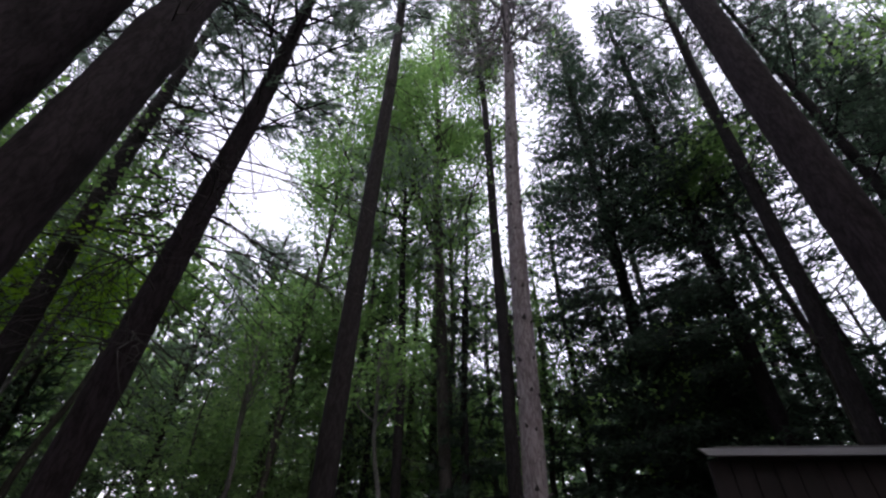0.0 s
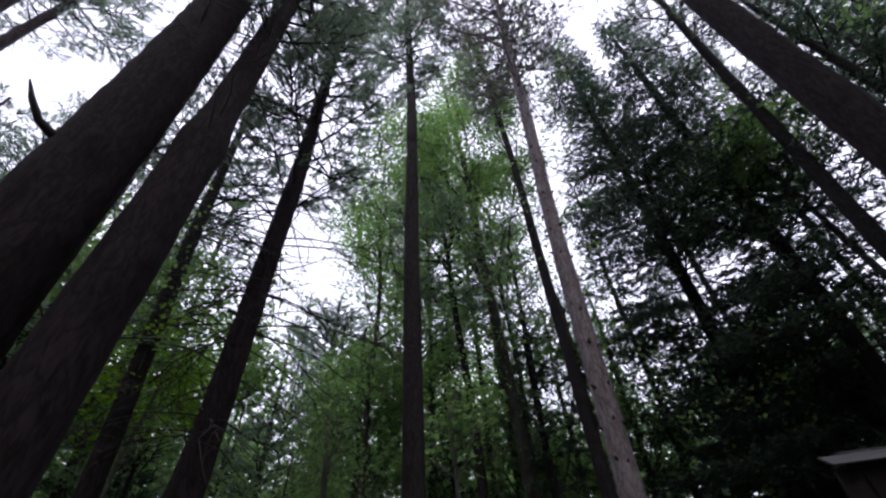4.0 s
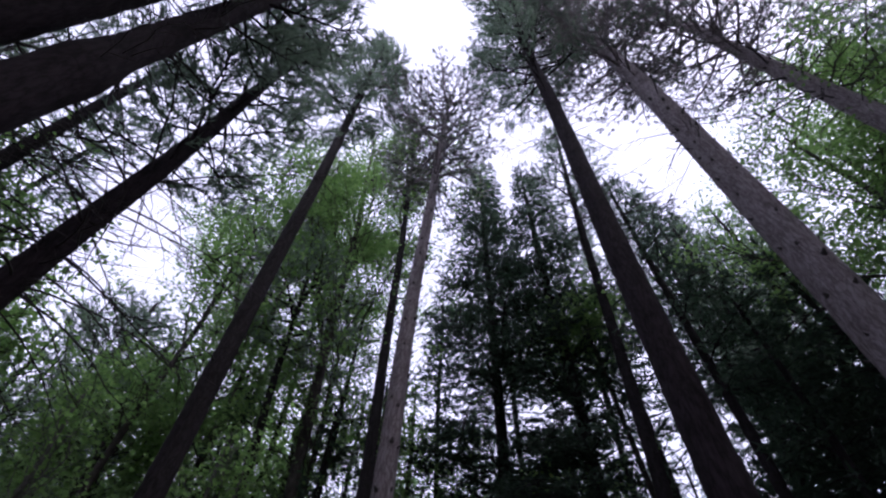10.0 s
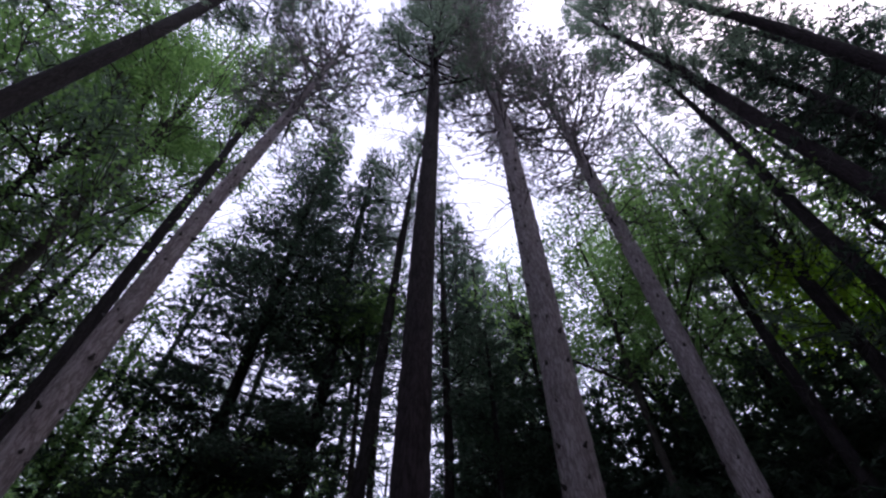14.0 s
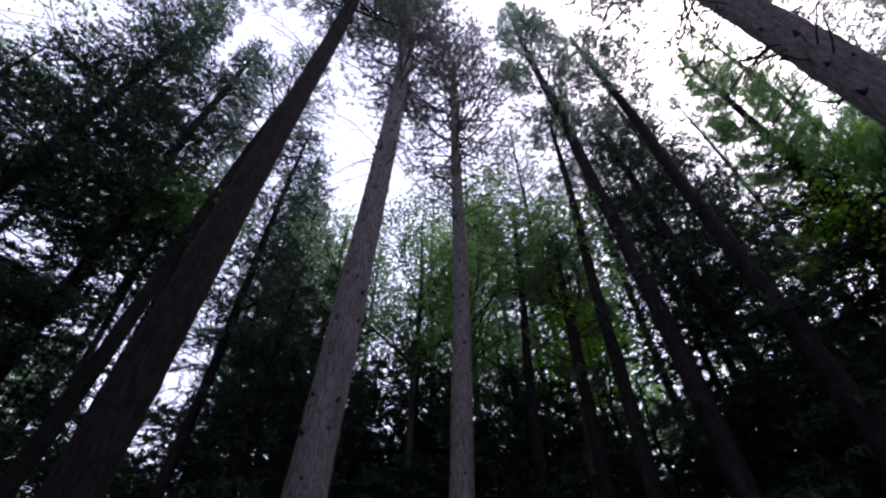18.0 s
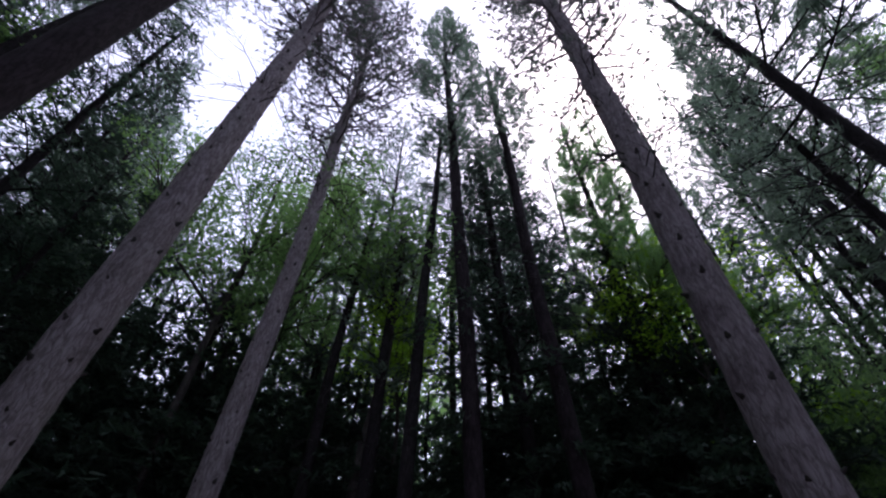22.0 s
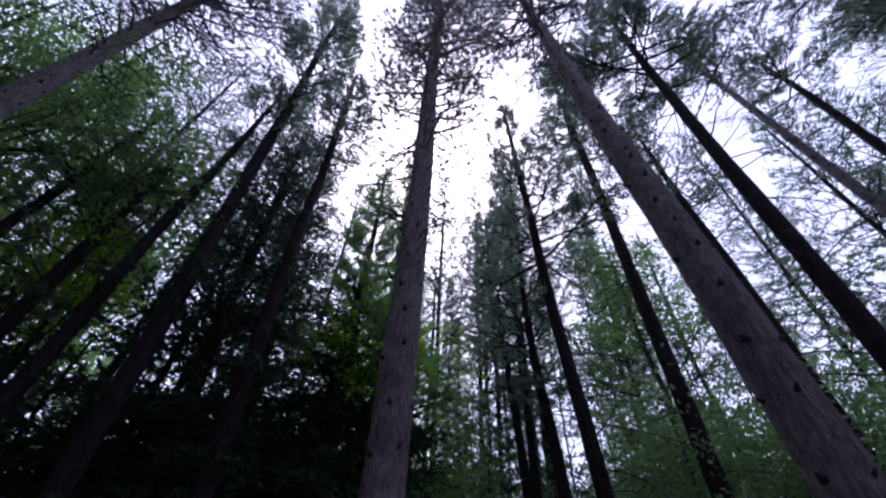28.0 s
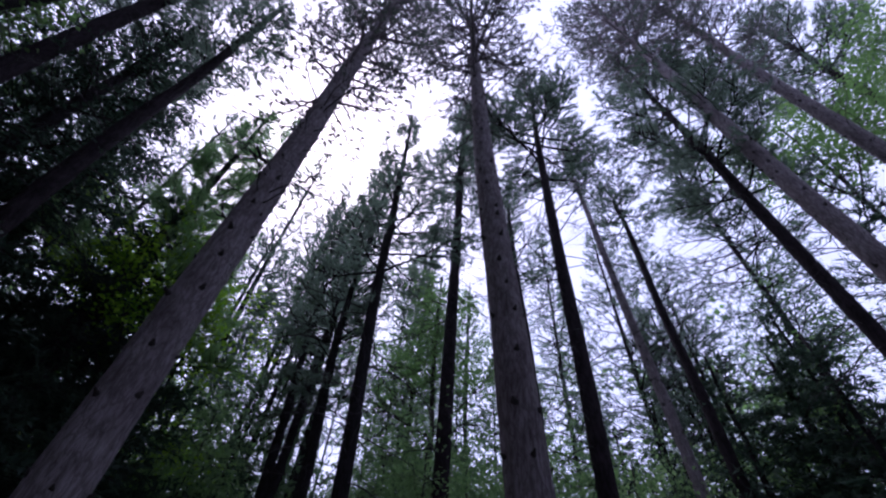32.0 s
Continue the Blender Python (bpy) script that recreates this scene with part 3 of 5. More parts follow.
# ---- the shed between the trees ----
def shed():
    hut = thing("shed", 1.71, 3.20, "small shed of shade-darkened boards with a weathered grey roof edge", "shed")
    hut.matrix_world = Matrix.Translation((1.71, 3.20, 0)) @ Matrix.Rotation(math.radians(-10), 4, "Z")
    length, depth, wall, back = 1.68, 1.1, 2.24, 0.06
    # the left side is skewed by 0.42 to stay hidden from the camera
    n = 12
    for k in range(n):
        x0 = back + k * (length - back - 0.1) / n
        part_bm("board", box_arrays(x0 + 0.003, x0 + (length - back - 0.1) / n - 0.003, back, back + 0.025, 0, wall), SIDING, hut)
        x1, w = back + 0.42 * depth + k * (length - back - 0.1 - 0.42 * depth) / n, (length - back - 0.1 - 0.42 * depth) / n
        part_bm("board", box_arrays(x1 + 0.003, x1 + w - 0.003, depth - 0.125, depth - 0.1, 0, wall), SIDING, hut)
    n = 9
    for k in range(n):
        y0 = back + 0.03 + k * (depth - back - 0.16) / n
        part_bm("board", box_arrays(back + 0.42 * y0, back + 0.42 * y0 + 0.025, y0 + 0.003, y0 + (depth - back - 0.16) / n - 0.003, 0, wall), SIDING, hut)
        part_bm("board", box_arrays(length - 0.125, length - 0.1, y0 + 0.003, y0 + (depth - back - 0.16) / n - 0.003, 0, wall), SIDING, hut)
    front = box_arrays(0, length, 0, 0.025, 2.262, 2.304)
    for v in front.verts:
        if v.co.x < 0.1 and v.co.z < 2.28:
            v.co.x += 0.05
    part_bm("fascia", front, FASCIA, hut, "weathered grey board along the roof edge")
    part_bm("fascia", box_arrays(length - 0.025, length, 0.028, depth, 2.262, 2.304), FASCIA, hut)
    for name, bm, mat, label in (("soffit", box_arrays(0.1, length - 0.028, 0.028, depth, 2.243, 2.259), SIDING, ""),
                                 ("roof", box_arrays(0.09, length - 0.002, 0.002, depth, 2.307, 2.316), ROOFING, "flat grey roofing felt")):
        # left edge slanted along the camera's line of sight, like the wall below
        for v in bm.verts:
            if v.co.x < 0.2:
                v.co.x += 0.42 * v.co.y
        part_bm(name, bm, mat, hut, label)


shed()

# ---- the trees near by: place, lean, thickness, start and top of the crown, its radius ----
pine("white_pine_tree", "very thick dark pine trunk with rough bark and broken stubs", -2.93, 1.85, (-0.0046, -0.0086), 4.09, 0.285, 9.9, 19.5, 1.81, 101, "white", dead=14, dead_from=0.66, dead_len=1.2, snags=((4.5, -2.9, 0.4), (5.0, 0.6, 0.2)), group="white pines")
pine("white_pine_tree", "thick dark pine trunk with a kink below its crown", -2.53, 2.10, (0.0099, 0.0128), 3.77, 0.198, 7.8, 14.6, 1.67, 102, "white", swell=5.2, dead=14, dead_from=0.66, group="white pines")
pine("pine_tree", "slender dark-stemmed pine with sparse needles", -5.31, 5.59, (-0.0205, -0.0215), 4.40, 0.140, 7.8, 12.9, 1.92, 103, "dark", dead=16, group="slender pines")
pine("white_pine_tree", "dark pine with many spindly dead branches under its crown", -3.03, 4.15, (0.0189, 0.0140), 3.58, 0.147, 7.1, 14.8, 1.93, 104, "white", dead=46, dead_len=2.0, dead_from=0.45, group="white pines")
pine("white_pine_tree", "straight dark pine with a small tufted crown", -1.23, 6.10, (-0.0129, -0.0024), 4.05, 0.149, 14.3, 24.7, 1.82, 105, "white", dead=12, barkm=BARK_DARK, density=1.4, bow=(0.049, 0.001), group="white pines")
pine("pine_tree", "slender dark-stemmed pine with sparse needles", -0.60, 10.83, (-0.0489, -0.0051), 6.97, 0.100, 9.2, 13.4, 2.46, 106, "dark", dead=14, dead_len=1.5, group="slender pines")
broadleaf("maple_tree", "leafy maple whose dark stem forks in two", 0.61, 11.20, (-0.0578, 0.0005), 6.87, 0.144, 9.7, 27.6, 3.27, 107, clumps=950, size=0.105, count=32, group="maples", branches=((9.7, 3.2, 8.5, 1.22, 0.75), (12.5, 1.3, 4.5, 1.3, 0.6), (13.5, 3.6, 5.0, 1.0, 0.5)))
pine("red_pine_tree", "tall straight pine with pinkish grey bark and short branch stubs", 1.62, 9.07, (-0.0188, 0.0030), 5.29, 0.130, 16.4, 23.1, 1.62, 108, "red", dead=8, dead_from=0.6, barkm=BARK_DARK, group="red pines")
pine("red_pine_tree", "slim pine with pale pinkish bark and tufted needles", 1.12, 5.79, (0.0331, -0.0086), 3.90, 0.141, 11.8, 19.7, 2.34, 109, "red", dead=10, dead_from=0.6, stubs=0.5, bow=(-0.024, -0.011), group="red pines")
hemlock("hemlock_tree", "dense dark hemlock with drooping sprays of needles", 5.09, 10.22, (0.0048, -0.0024), 6.39, 0.160, 3.5, 23.3, 3.32, 110, sprays=1.45, group="hemlocks")
hemlock("hemlock_tree", "dense dark hemlock with drooping sprays of needles", 6.25, 8.14, (0.0003, -0.0002), 6.82, 0.150, 5.0, 20.1, 2.30, 111, sprays=1.3, group="hemlocks")
pine("pine_tree", "slender dark-stemmed pine with sparse needles", 6.01, 6.56, (0.0375, -0.0392), 5.45, 0.135, 12.8, 20.4, 1.80, 112, "dark", dead=12, group="slender pines")
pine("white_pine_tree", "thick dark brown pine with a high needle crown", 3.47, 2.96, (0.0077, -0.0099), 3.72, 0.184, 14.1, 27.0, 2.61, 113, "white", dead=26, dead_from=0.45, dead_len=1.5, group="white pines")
pine("red_pine_tree", "tall pine with pale pinkish bark and rings of stubs", 4.99, 1.89, (-0.0000, -0.0131), 3.70, 0.213, 11.9, 30.1, 2.64, 114, "red", dead=14, dead_from=0.7, dead_len=1.4, stubs=0.42, bow=(0.008, -0.096), group="red pines")
pine("red_pine_tree", "tall straight pine with pinkish grey bark and short branch stubs", 7.58, 0.49, (0.0014, -0.0118), 4.27, 0.190, 12.3, 20.4, 2.65, 115, "red", dead=14, dead_from=0.7, dead_len=1.6, stubs=0.55, whorls=((10.9, 7, 1.6), (10.2, 6, 1.4), (9.5, 4, 1.1), (11.8, 6, 1.5)), bow=(0.013, -0.034), group="red pines")
pine("pine_tree", "slender dark-stemmed pine with sparse needles", 7.74, -2.34, (-0.0115, -0.0312), 4.56, 0.123, 11.6, 14.9, 1.42, 116, "dark", dead=12, group="slender pines")
pine("white_pine_tree", "tall dark-barked pine with dead lower branches and a soft needle crown", 6.82, -3.33, (0.0154, 0.0277), 5.69, 0.156, 13.6, 25.7, 1.69, 117, "white", dead=20, dead_len=1.9, dead_from=0.42, density=1.4, bow=(-0.023, -0.045), group="white pines")
pine("white_pine_tree", "tall dark-barked pine with dead lower branches and a soft needle crown", 5.77, -4.62, (0.0248, 0.0332), 6.88, 0.140, 11.7, 18.1, 1.36, 118, "white", dead=20, dead_len=1.9, dead_from=0.42, density=1.4, group="white pines")
pine("red_pine_tree", "tall grey pine with a broken double stub on its trunk", 2.39, -3.64, (0.0067, 0.0041), 3.27, 0.198, 9.0, 23.5, 2.05, 119, "red", dead=16, dead_from=0.65, dead_len=1.5, stubs=0.55, barkm=BARK_RED_DIM, snags=((6.8, 1.0, 0.34), (5.5, 1.0, 0.2)), bow=(-0.050, -0.027), group="red pines")
pine("white_pine_tree", "tall dark-barked pine with dead lower branches and a soft needle crown", 0.81, -6.97, (0.0421, 0.0062), 4.94, 0.118, 8.5, 16.5, 1.75, 120, "plate", dead=26, dead_len=1.9, dead_from=0.3, density=0.9, group="white pines")
pine("white_pine_tree", "tall dark-barked pine with dead lower branches and a soft needle crown", -0.52, -8.77, (-0.0049, 0.0004), 5.36, 0.161, 12.4, 23.8, 1.60, 121, "white", dead=26, dead_len=1.9, dead_from=0.3, density=1.4, group="white pines")
pine("red_pine_tree", "tall pale pine with dark stubs in rings up its trunk", -0.88, -3.54, (0.0401, -0.0094), 3.00, 0.180, 12.0, 19.5, 2.20, 122, "red", dead=14, dead_from=0.75, dead_len=1.5, stubs=0.45, barkm=BARK_RED_DIM, group="red pines")
pine("white_pine_tree", "tall dark-barked pine with dead lower branches and a soft needle crown", -2.27, -5.78, (-0.0202, 0.0096), 3.90, 0.130, 11.4, 18.2, 2.15, 123, "white", dead=26, dead_len=1.9, dead_from=0.3, density=1.4, group="white pines")
pine("red_pine_tree", "tall straight pine with pinkish grey bark and short branch stubs", -6.09, -8.96, (0.0287, -0.0190), 7.04, 0.130, 16.9, 21.6, 1.74, 124, "red", dead=8, barkm=BARK_RED_DIM, stubs=0.6, dead_from=0.7, group="red pines")
pine("white_pine_tree", "tall dark-barked pine with dead lower branches and a soft needle crown", -7.09, -9.08, (0.0098, -0.0079), 6.46, 0.140, 14.6, 17.5, 1.89, 125, "white", dead=20, dead_len=1.9, dead_from=0.42, density=1.4, group="white pines")
pine("white_pine_tree", "tall dark-barked pine with dead lower branches and a soft needle crown", -7.08, -4.76, (0.0135, -0.0202), 9.79, 0.125, 10.5, 21.8, 2.30, 126, "white", dead=20, dead_len=1.9, dead_from=0.42, density=1.4, group="white pines")
pine("red_pine_tree", "tall straight pine with pinkish grey bark and short branch stubs", -6.59, -3.69, (0.0077, -0.0142), 10.99, 0.165, 17.0, 27.0, 2.75, 127, "red", dead=8, barkm=BARK_RED_DIM, stubs=0.6, dead_from=0.7, group="red pines")
pine("red_pine_tree", "tall straight pine with pinkish grey bark and short branch stubs", -9.13, -3.43, (0.0011, -0.0031), 11.02, 0.170, 16.0, 26.2, 2.37, 128, "red", dead=8, barkm=BARK_RED_DIM, stubs=0.6, dead_from=0.7, group="red pines")
pine("white_pine_tree", "tall dark-barked pine with dead lower branches and a soft needle crown", -14.52, -4.99, (-0.0107, 0.0428), 17.97, 0.160, 18.0, 28.0, 2.89, 129, "white", dead=12, group="white pines")
pine("white_pine_tree", "tall dark-barked pine with dead lower branches and a soft needle crown", -13.39, 3.22, (0.0030, 0.0124), 16.26, 0.150, 17.0, 28.0, 2.75, 130, "white", dead=12, group="white pines")
pine("white_pine_tree", "tall dark-barked pine with dead lower branches and a soft needle crown", -8.47, 1.91, (-0.0034, -0.0200), 10.84, 0.180, 13.2, 17.3, 1.59, 131, "white", dead=12, group="white pines")
hemlock("hemlock_tree", "dense dark hemlock with drooping sprays of needles", 7.22, -4.81, (0.0257, 0.0418), 5.09, 0.140, 3.5, 14.2, 2.34, 132, sprays=1.05, group="hemlocks")
pine("young_pine_tree", "young light green pine with upswept feathery limbs", 6.33, -7.49, (0.0145, 0.0121), 4.87, 0.125, 7.5, 16.3, 1.77, 133, "young", dead=3, density=1.7, group="young pines")
hemlock("hemlock_tree", "dense dark hemlock with drooping sprays of needles", 7.76, 5.46, (0.0000, 0.0000), 6.80, 0.100, 6.8, 15.8, 2.30, 134, sprays=0.65, group="hemlocks")
pine("pine_tree", "slender dark-stemmed pine with sparse needles", 9.23, -0.83, (-0.0065, -0.0446), 5.03, 0.110, 8.0, 12.2, 1.34, 135, "dark", dead=12, group="slender pines")
broadleaf("maple_tree", "slender leafy maple with a forked dark stem", 9.01, -1.85, (-0.0095, -0.0375), 4.40, 0.110, 7.2, 11.4, 2.40, 136, clumps=110, size=0.11, group="maples")
broadleaf("maple_tree", "slender leafy maple with a forked dark stem", 6.93, 7.45, (-0.0128, 0.0118), 7.37, 0.060, 8.3, 12.0, 1.12, 137, fork=False, clumps=160, group="maples")
broadleaf("maple_tree", "slender leafy maple with a forked dark stem", -7.10, 8.76, (0.0329, 0.0265), 3.02, 0.060, 4.9, 8.4, 1.13, 138, fork=False, clumps=160, group="maples")
pine("pine_tree", "slender dark-stemmed pine with sparse needles", 0.87, 12.02, (0.0072, -0.0006), 4.13, 0.100, 7.2, 12.2, 1.37, 139, "dark", dead=12, group="slender pines")
pine("white_pine_tree", "tall dark-barked pine with dead lower branches and a soft needle crown", -7.38, 15.88, (0.0238, 0.0108), 7.86, 0.120, 8.8, 13.9, 2.48, 140, "white", dead=12, group="white pines")
broadleaf("sapling", "thin grey sapling with light green leaves", -3.48, 8.60, (-0.0311, -0.0135), 2.73, 0.045, 3.6, 6.4, 0.83, 141, fork=False, clumps=40, size=0.09, category="sapling", barkm=BARK_SAPLING, group="saplings")
broadleaf("sapling", "thin grey sapling with light green leaves", -0.75, 8.06, (-0.0533, -0.0062), 2.65, 0.040, 3.6, 5.7, 0.81, 142, fork=False, clumps=40, size=0.09, category="sapling", barkm=BARK_SAPLING, group="saplings")
pine("pine_tree", "slender dark-stemmed pine with sparse needles", 2.65, -9.71, (0.0443, 0.0134), 5.85, 0.100, 7.1, 10.3, 1.22, 143, "dark", dead=12, group="slender pines")
pine("pine_tree", "slender dark-stemmed pine with sparse needles", 2.56, -9.77, (0.0102, 0.0027), 5.92, 0.095, 7.2, 10.1, 1.13, 144, "dark", dead=12, group="slender pines")
pine("pine_tree", "slender dark-stemmed pine with sparse needles", -3.02, -9.68, (0.0227, -0.0072), 5.54, 0.130, 11.3, 17.7, 1.63, 145, "dark", dead=12, group="slender pines")
hemlock("hemlock_tree", "dense dark hemlock with drooping sprays of needles", 6.75, -7.11, (-0.0258, -0.0216), 5.08, 0.130, 3.0, 10.9, 1.50, 146, sprays=1.5, group="hemlocks")
pine("pine_tree", "slender dark-stemmed pine with sparse needles", 8.78, -1.86, (-0.0097, -0.0346), 4.47, 0.130, 5.9, 10.1, 1.12, 147, "dark", dead=12, group="slender pines")
hemlock("hemlock_tree", "dense dark hemlock with drooping sprays of needles", 13.93, 9.53, (0.0299, -0.0486), 8.05, 0.140, 5.0, 21.8, 3.08, 148, sprays=0.4, group="hemlocks")
pine("young_pine_tree", "young light green pine with upswept feathery limbs", 6.09, -9.45, (0.0000, 0.0000), 6.28, 0.110, 7.1, 11.5, 1.74, 149, "young", dead=3, density=1.5, group="young pines")
hemlock("hemlock_tree", "dense dark hemlock with drooping sprays of needles", 7.80, -6.83, (0.0447, 0.0600), 5.70, 0.140, 3.5, 17.6, 2.18, 150, sprays=1.05, group="hemlocks")
pine("pine_tree", "slender dark-stemmed pine with sparse needles", 1.61, -7.93, (0.0356, 0.0079), 5.37, 0.100, 5.9, 9.6, 1.29, 151, "dark", dead=12, group="slender pines")
hemlock("hemlock_tree", "dense dark hemlock with drooping sprays of needles", -9.56, -9.25, (0.0000, 0.0000), 6.11, 0.110, 6.3, 9.3, 1.91, 152, sprays=1.5, group="hemlocks")
broadleaf("maple_tree", "leafy green maple with a slim dark stem", 9.80, 1.60, (0, 0), 1.3, 0.090, 7.0, 13.6, 2.20, 153, clumps=170, size=0.085, count=44, group="maples")
broadleaf("maple_tree", "leafy green maple with a slim dark stem", -6.95, 6.15, (0, 0), 1.3, 0.070, 4.6, 9.8, 1.70, 154, clumps=190, size=0.085, count=44, group="maples")
broadleaf("sapling", "thin sapling with bright yellow-green leaves", -5.50, 6.10, (0, 0), 1.3, 0.035, 3.7, 6.0, 0.80, 155, fork=False, leaf=LEAF_BRIGHT, clumps=46, size=0.085, count=44, category="sapling", barkm=BARK_SAPLING, group="saplings")
broadleaf("maple_tree", "slim tree with bright yellow-green leaves", 5.90, -8.10, (0, 0), 1.3, 0.060, 5.6, 9.8, 1.40, 156, fork=False, leaf=LEAF_BRIGHT, clumps=130, size=0.085, count=44, group="maples")
broadleaf("maple_tree", "slim tree with bright yellow-green leaves", 9.60, -2.60, (0, 0), 1.3, 0.055, 5.6, 8.9, 1.00, 157, fork=False, leaf=LEAF_BRIGHT, clumps=80, size=0.085, count=44, group="maples")
broadleaf("maple_tree", "slim tree with bright yellow-green leaves", 12.90, -3.60, (0, 0), 1.3, 0.070, 7.2, 11.6, 1.20, 158, fork=False, leaf=LEAF_BRIGHT, clumps=90, size=0.085, count=44, group="maples")
broadleaf("maple_tree", "leafy green maple with a slim dark stem", -11.90, -5.60, (0, 0), 1.3, 0.090, 12.5, 18.5, 1.50, 159, clumps=170, size=0.12, count=30, group="maples")


# ---- trees deeper in the wood ----
pine("white_pine_tree", "tall pine deeper in the wood with a feathery crown", -12.39, 4.19, (0, 0), 1.3, 0.098, 5.7, 13.5, 2.22, 301, "white", dead=0, group="pines deeper in the wood", far=True)
pine("white_pine_tree", "tall thin-crowned pine with wispy branches", -10.34, 11.13, (0, 0), 1.3, 0.104, 9.6, 19.3, 1.55, 302, "dark", dead=0, group="pines deeper in the wood", far=True, density=0.75)
pine("white_pine_tree", "tall pine deeper in the wood with a feathery crown", 9.42, 10.62, (0, 0), 1.3, 0.110, 8.9, 22.4, 2.35, 304, "white", dead=0, group="pines deeper in the wood", far=True)
pine("white_pine_tree", "tall pine deeper in the wood with a feathery crown", -6.14, 21.39, (0, 0), 1.3, 0.103, 6.7, 19.1, 2.08, 305, "white", dead=0, group="pines deeper in the wood", far=True)
pine("white_pine_tree", "tall pine deeper in the wood with a feathery crown", -9.73, 22.21, (0, 0), 1.3, 0.104, 6.8, 19.4, 1.88, 306, "white", dead=0, group="pines deeper in the wood", far=True)
pine("white_pine_tree", "tall pine deeper in the wood with a feathery crown", 11.48, 6.39, (0, 0), 1.3, 0.118, 6.7, 16.0, 2.00, 307, "white", dead=0, group="pines deeper in the wood", far=True)
pine("white_pine_tree", "tall pine deeper in the wood with a feathery crown", 13.01, 5.51, (0, 0), 1.3, 0.114, 7.1, 17.0, 1.93, 308, "white", dead=0, group="pines deeper in the wood", far=True)
pine("white_pine_tree", "green pine deeper in the wood with level branch layers", 13.89, 5.98, (0, 0), 1.3, 0.050, 7.1, 17.0, 2.28, 309, "plate", dead=0, group="green pines deeper in the wood", far=True, density=1.3)
pine("white_pine_tree", "tall pine deeper in the wood with a feathery crown", -13.37, 4.22, (0, 0), 1.3, 0.099, 5.7, 13.5, 2.58, 310, "white", dead=0, group="pines deeper in the wood", far=True)
pine("white_pine_tree", "tall pine deeper in the wood with a feathery crown", 15.96, 8.74, (0, 0), 1.3, 0.119, 9.2, 22.0, 2.57, 312, "white", dead=0, group="pines deeper in the wood", far=True)
pine("white_pine_tree", "tall thin-crowned pine with wispy branches", 15.22, 5.46, (0, 0), 1.3, 0.109, 6.6, 18.5, 2.16, 313, "dark", dead=0, group="pines deeper in the wood", far=True, density=0.75)
pine("white_pine_tree", "tall pine deeper in the wood with a feathery crown", 16.34, 8.30, (0, 0), 1.3, 0.119, 9.0, 21.5, 2.51, 314, "white", dead=0, group="pines deeper in the wood", far=True)
pine("white_pine_tree", "tall pine deeper in the wood with a feathery crown", 18.78, 7.74, (0, 0), 1.3, 0.119, 8.1, 20.0, 2.44, 315, "white", dead=0, group="pines deeper in the wood", far=True)
pine("white_pine_tree", "tall pine deeper in the wood with a feathery crown", 11.08, -4.82, (0, 0), 1.3, 0.113, 11.9, 23.9, 1.94, 316, "white", dead=0, group="pines deeper in the wood", far=True)
pine("white_pine_tree", "tall pine deeper in the wood with a feathery crown", 9.50, -5.61, (0, 0), 1.3, 0.100, 7.1, 17.7, 2.15, 317, "white", dead=0, group="pines deeper in the wood", far=True)
broadleaf("maple_tree", "leafy green tree deeper in the wood", 15.22, 0.03, (0, 0), 1.3, 0.119, 9.4, 27.0, 3.20, 318, group="leafy trees deeper in the wood", leaf=LEAF_MAPLE, clumps=320, size=0.095, count=32, far=True)
broadleaf("maple_tree", "leafy green tree deeper in the wood", 13.04, -1.88, (0, 0), 1.3, 0.104, 5.8, 19.3, 2.43, 319, group="leafy trees deeper in the wood", leaf=LEAF_MAPLE, clumps=320, size=0.095, count=32, far=True)
broadleaf("maple_tree", "leafy green tree deeper in the wood", -4.71, 13.39, (0, 0), 1.3, 0.111, 4.8, 11.5, 3.20, 320, group="leafy trees deeper in the wood", leaf=LEAF_MAPLE, clumps=320, size=0.095, count=32, far=True)
broadleaf("maple_tree", "leafy green tree deeper in the wood", -3.27, 14.88, (0, 0), 1.3, 0.119, 9.4, 27.0, 2.97, 321, group="leafy trees deeper in the wood", leaf=LEAF_MAPLE, clumps=320, size=0.095, count=32, far=True)
pine("young_pine_tree", "young light green pine with a pointed top", 7.87, -10.64, (0, 0), 1.3, 0.110, 8.0, 22.7, 1.91, 322, "young", dead=0, group="young pines", far=True)
pine("white_pine_tree", "tall pine deeper in the wood with a feathery crown", 13.22, -12.66, (0, 0), 1.3, 0.119, 9.4, 27.0, 2.16, 323, "white", dead=0, group="pines deeper in the wood", far=True)
broadleaf("maple_tree", "leafy green tree deeper in the wood", 14.35, 1.75, (0, 0), 1.3, 0.109, 7.6, 21.8, 1.22, 324, group="leafy trees deeper in the wood", leaf=LEAF_MAPLE, clumps=320, size=0.095, count=32, far=True)
broadleaf("maple_tree", "leafy green tree deeper in the wood", 15.39, -1.30, (0, 0), 1.3, 0.113, 7.2, 23.9, 2.08, 325, group="leafy trees deeper in the wood", leaf=LEAF_MAPLE, clumps=320, size=0.095, count=32, far=True)
pine("white_pine_tree", "tall thin-crowned pine with wispy branches", 9.57, 9.30, (0, 0), 1.3, 0.103, 6.6, 18.9, 2.40, 326, "dark", dead=0, group="pines deeper in the wood", far=True, density=0.75)
pine("white_pine_tree", "tall thin-crowned pine with wispy branches", 13.89, 8.72, (0, 0), 1.3, 0.112, 7.1, 23.6, 2.26, 327, "dark", dead=0, group="pines deeper in the wood", far=True, density=0.75)
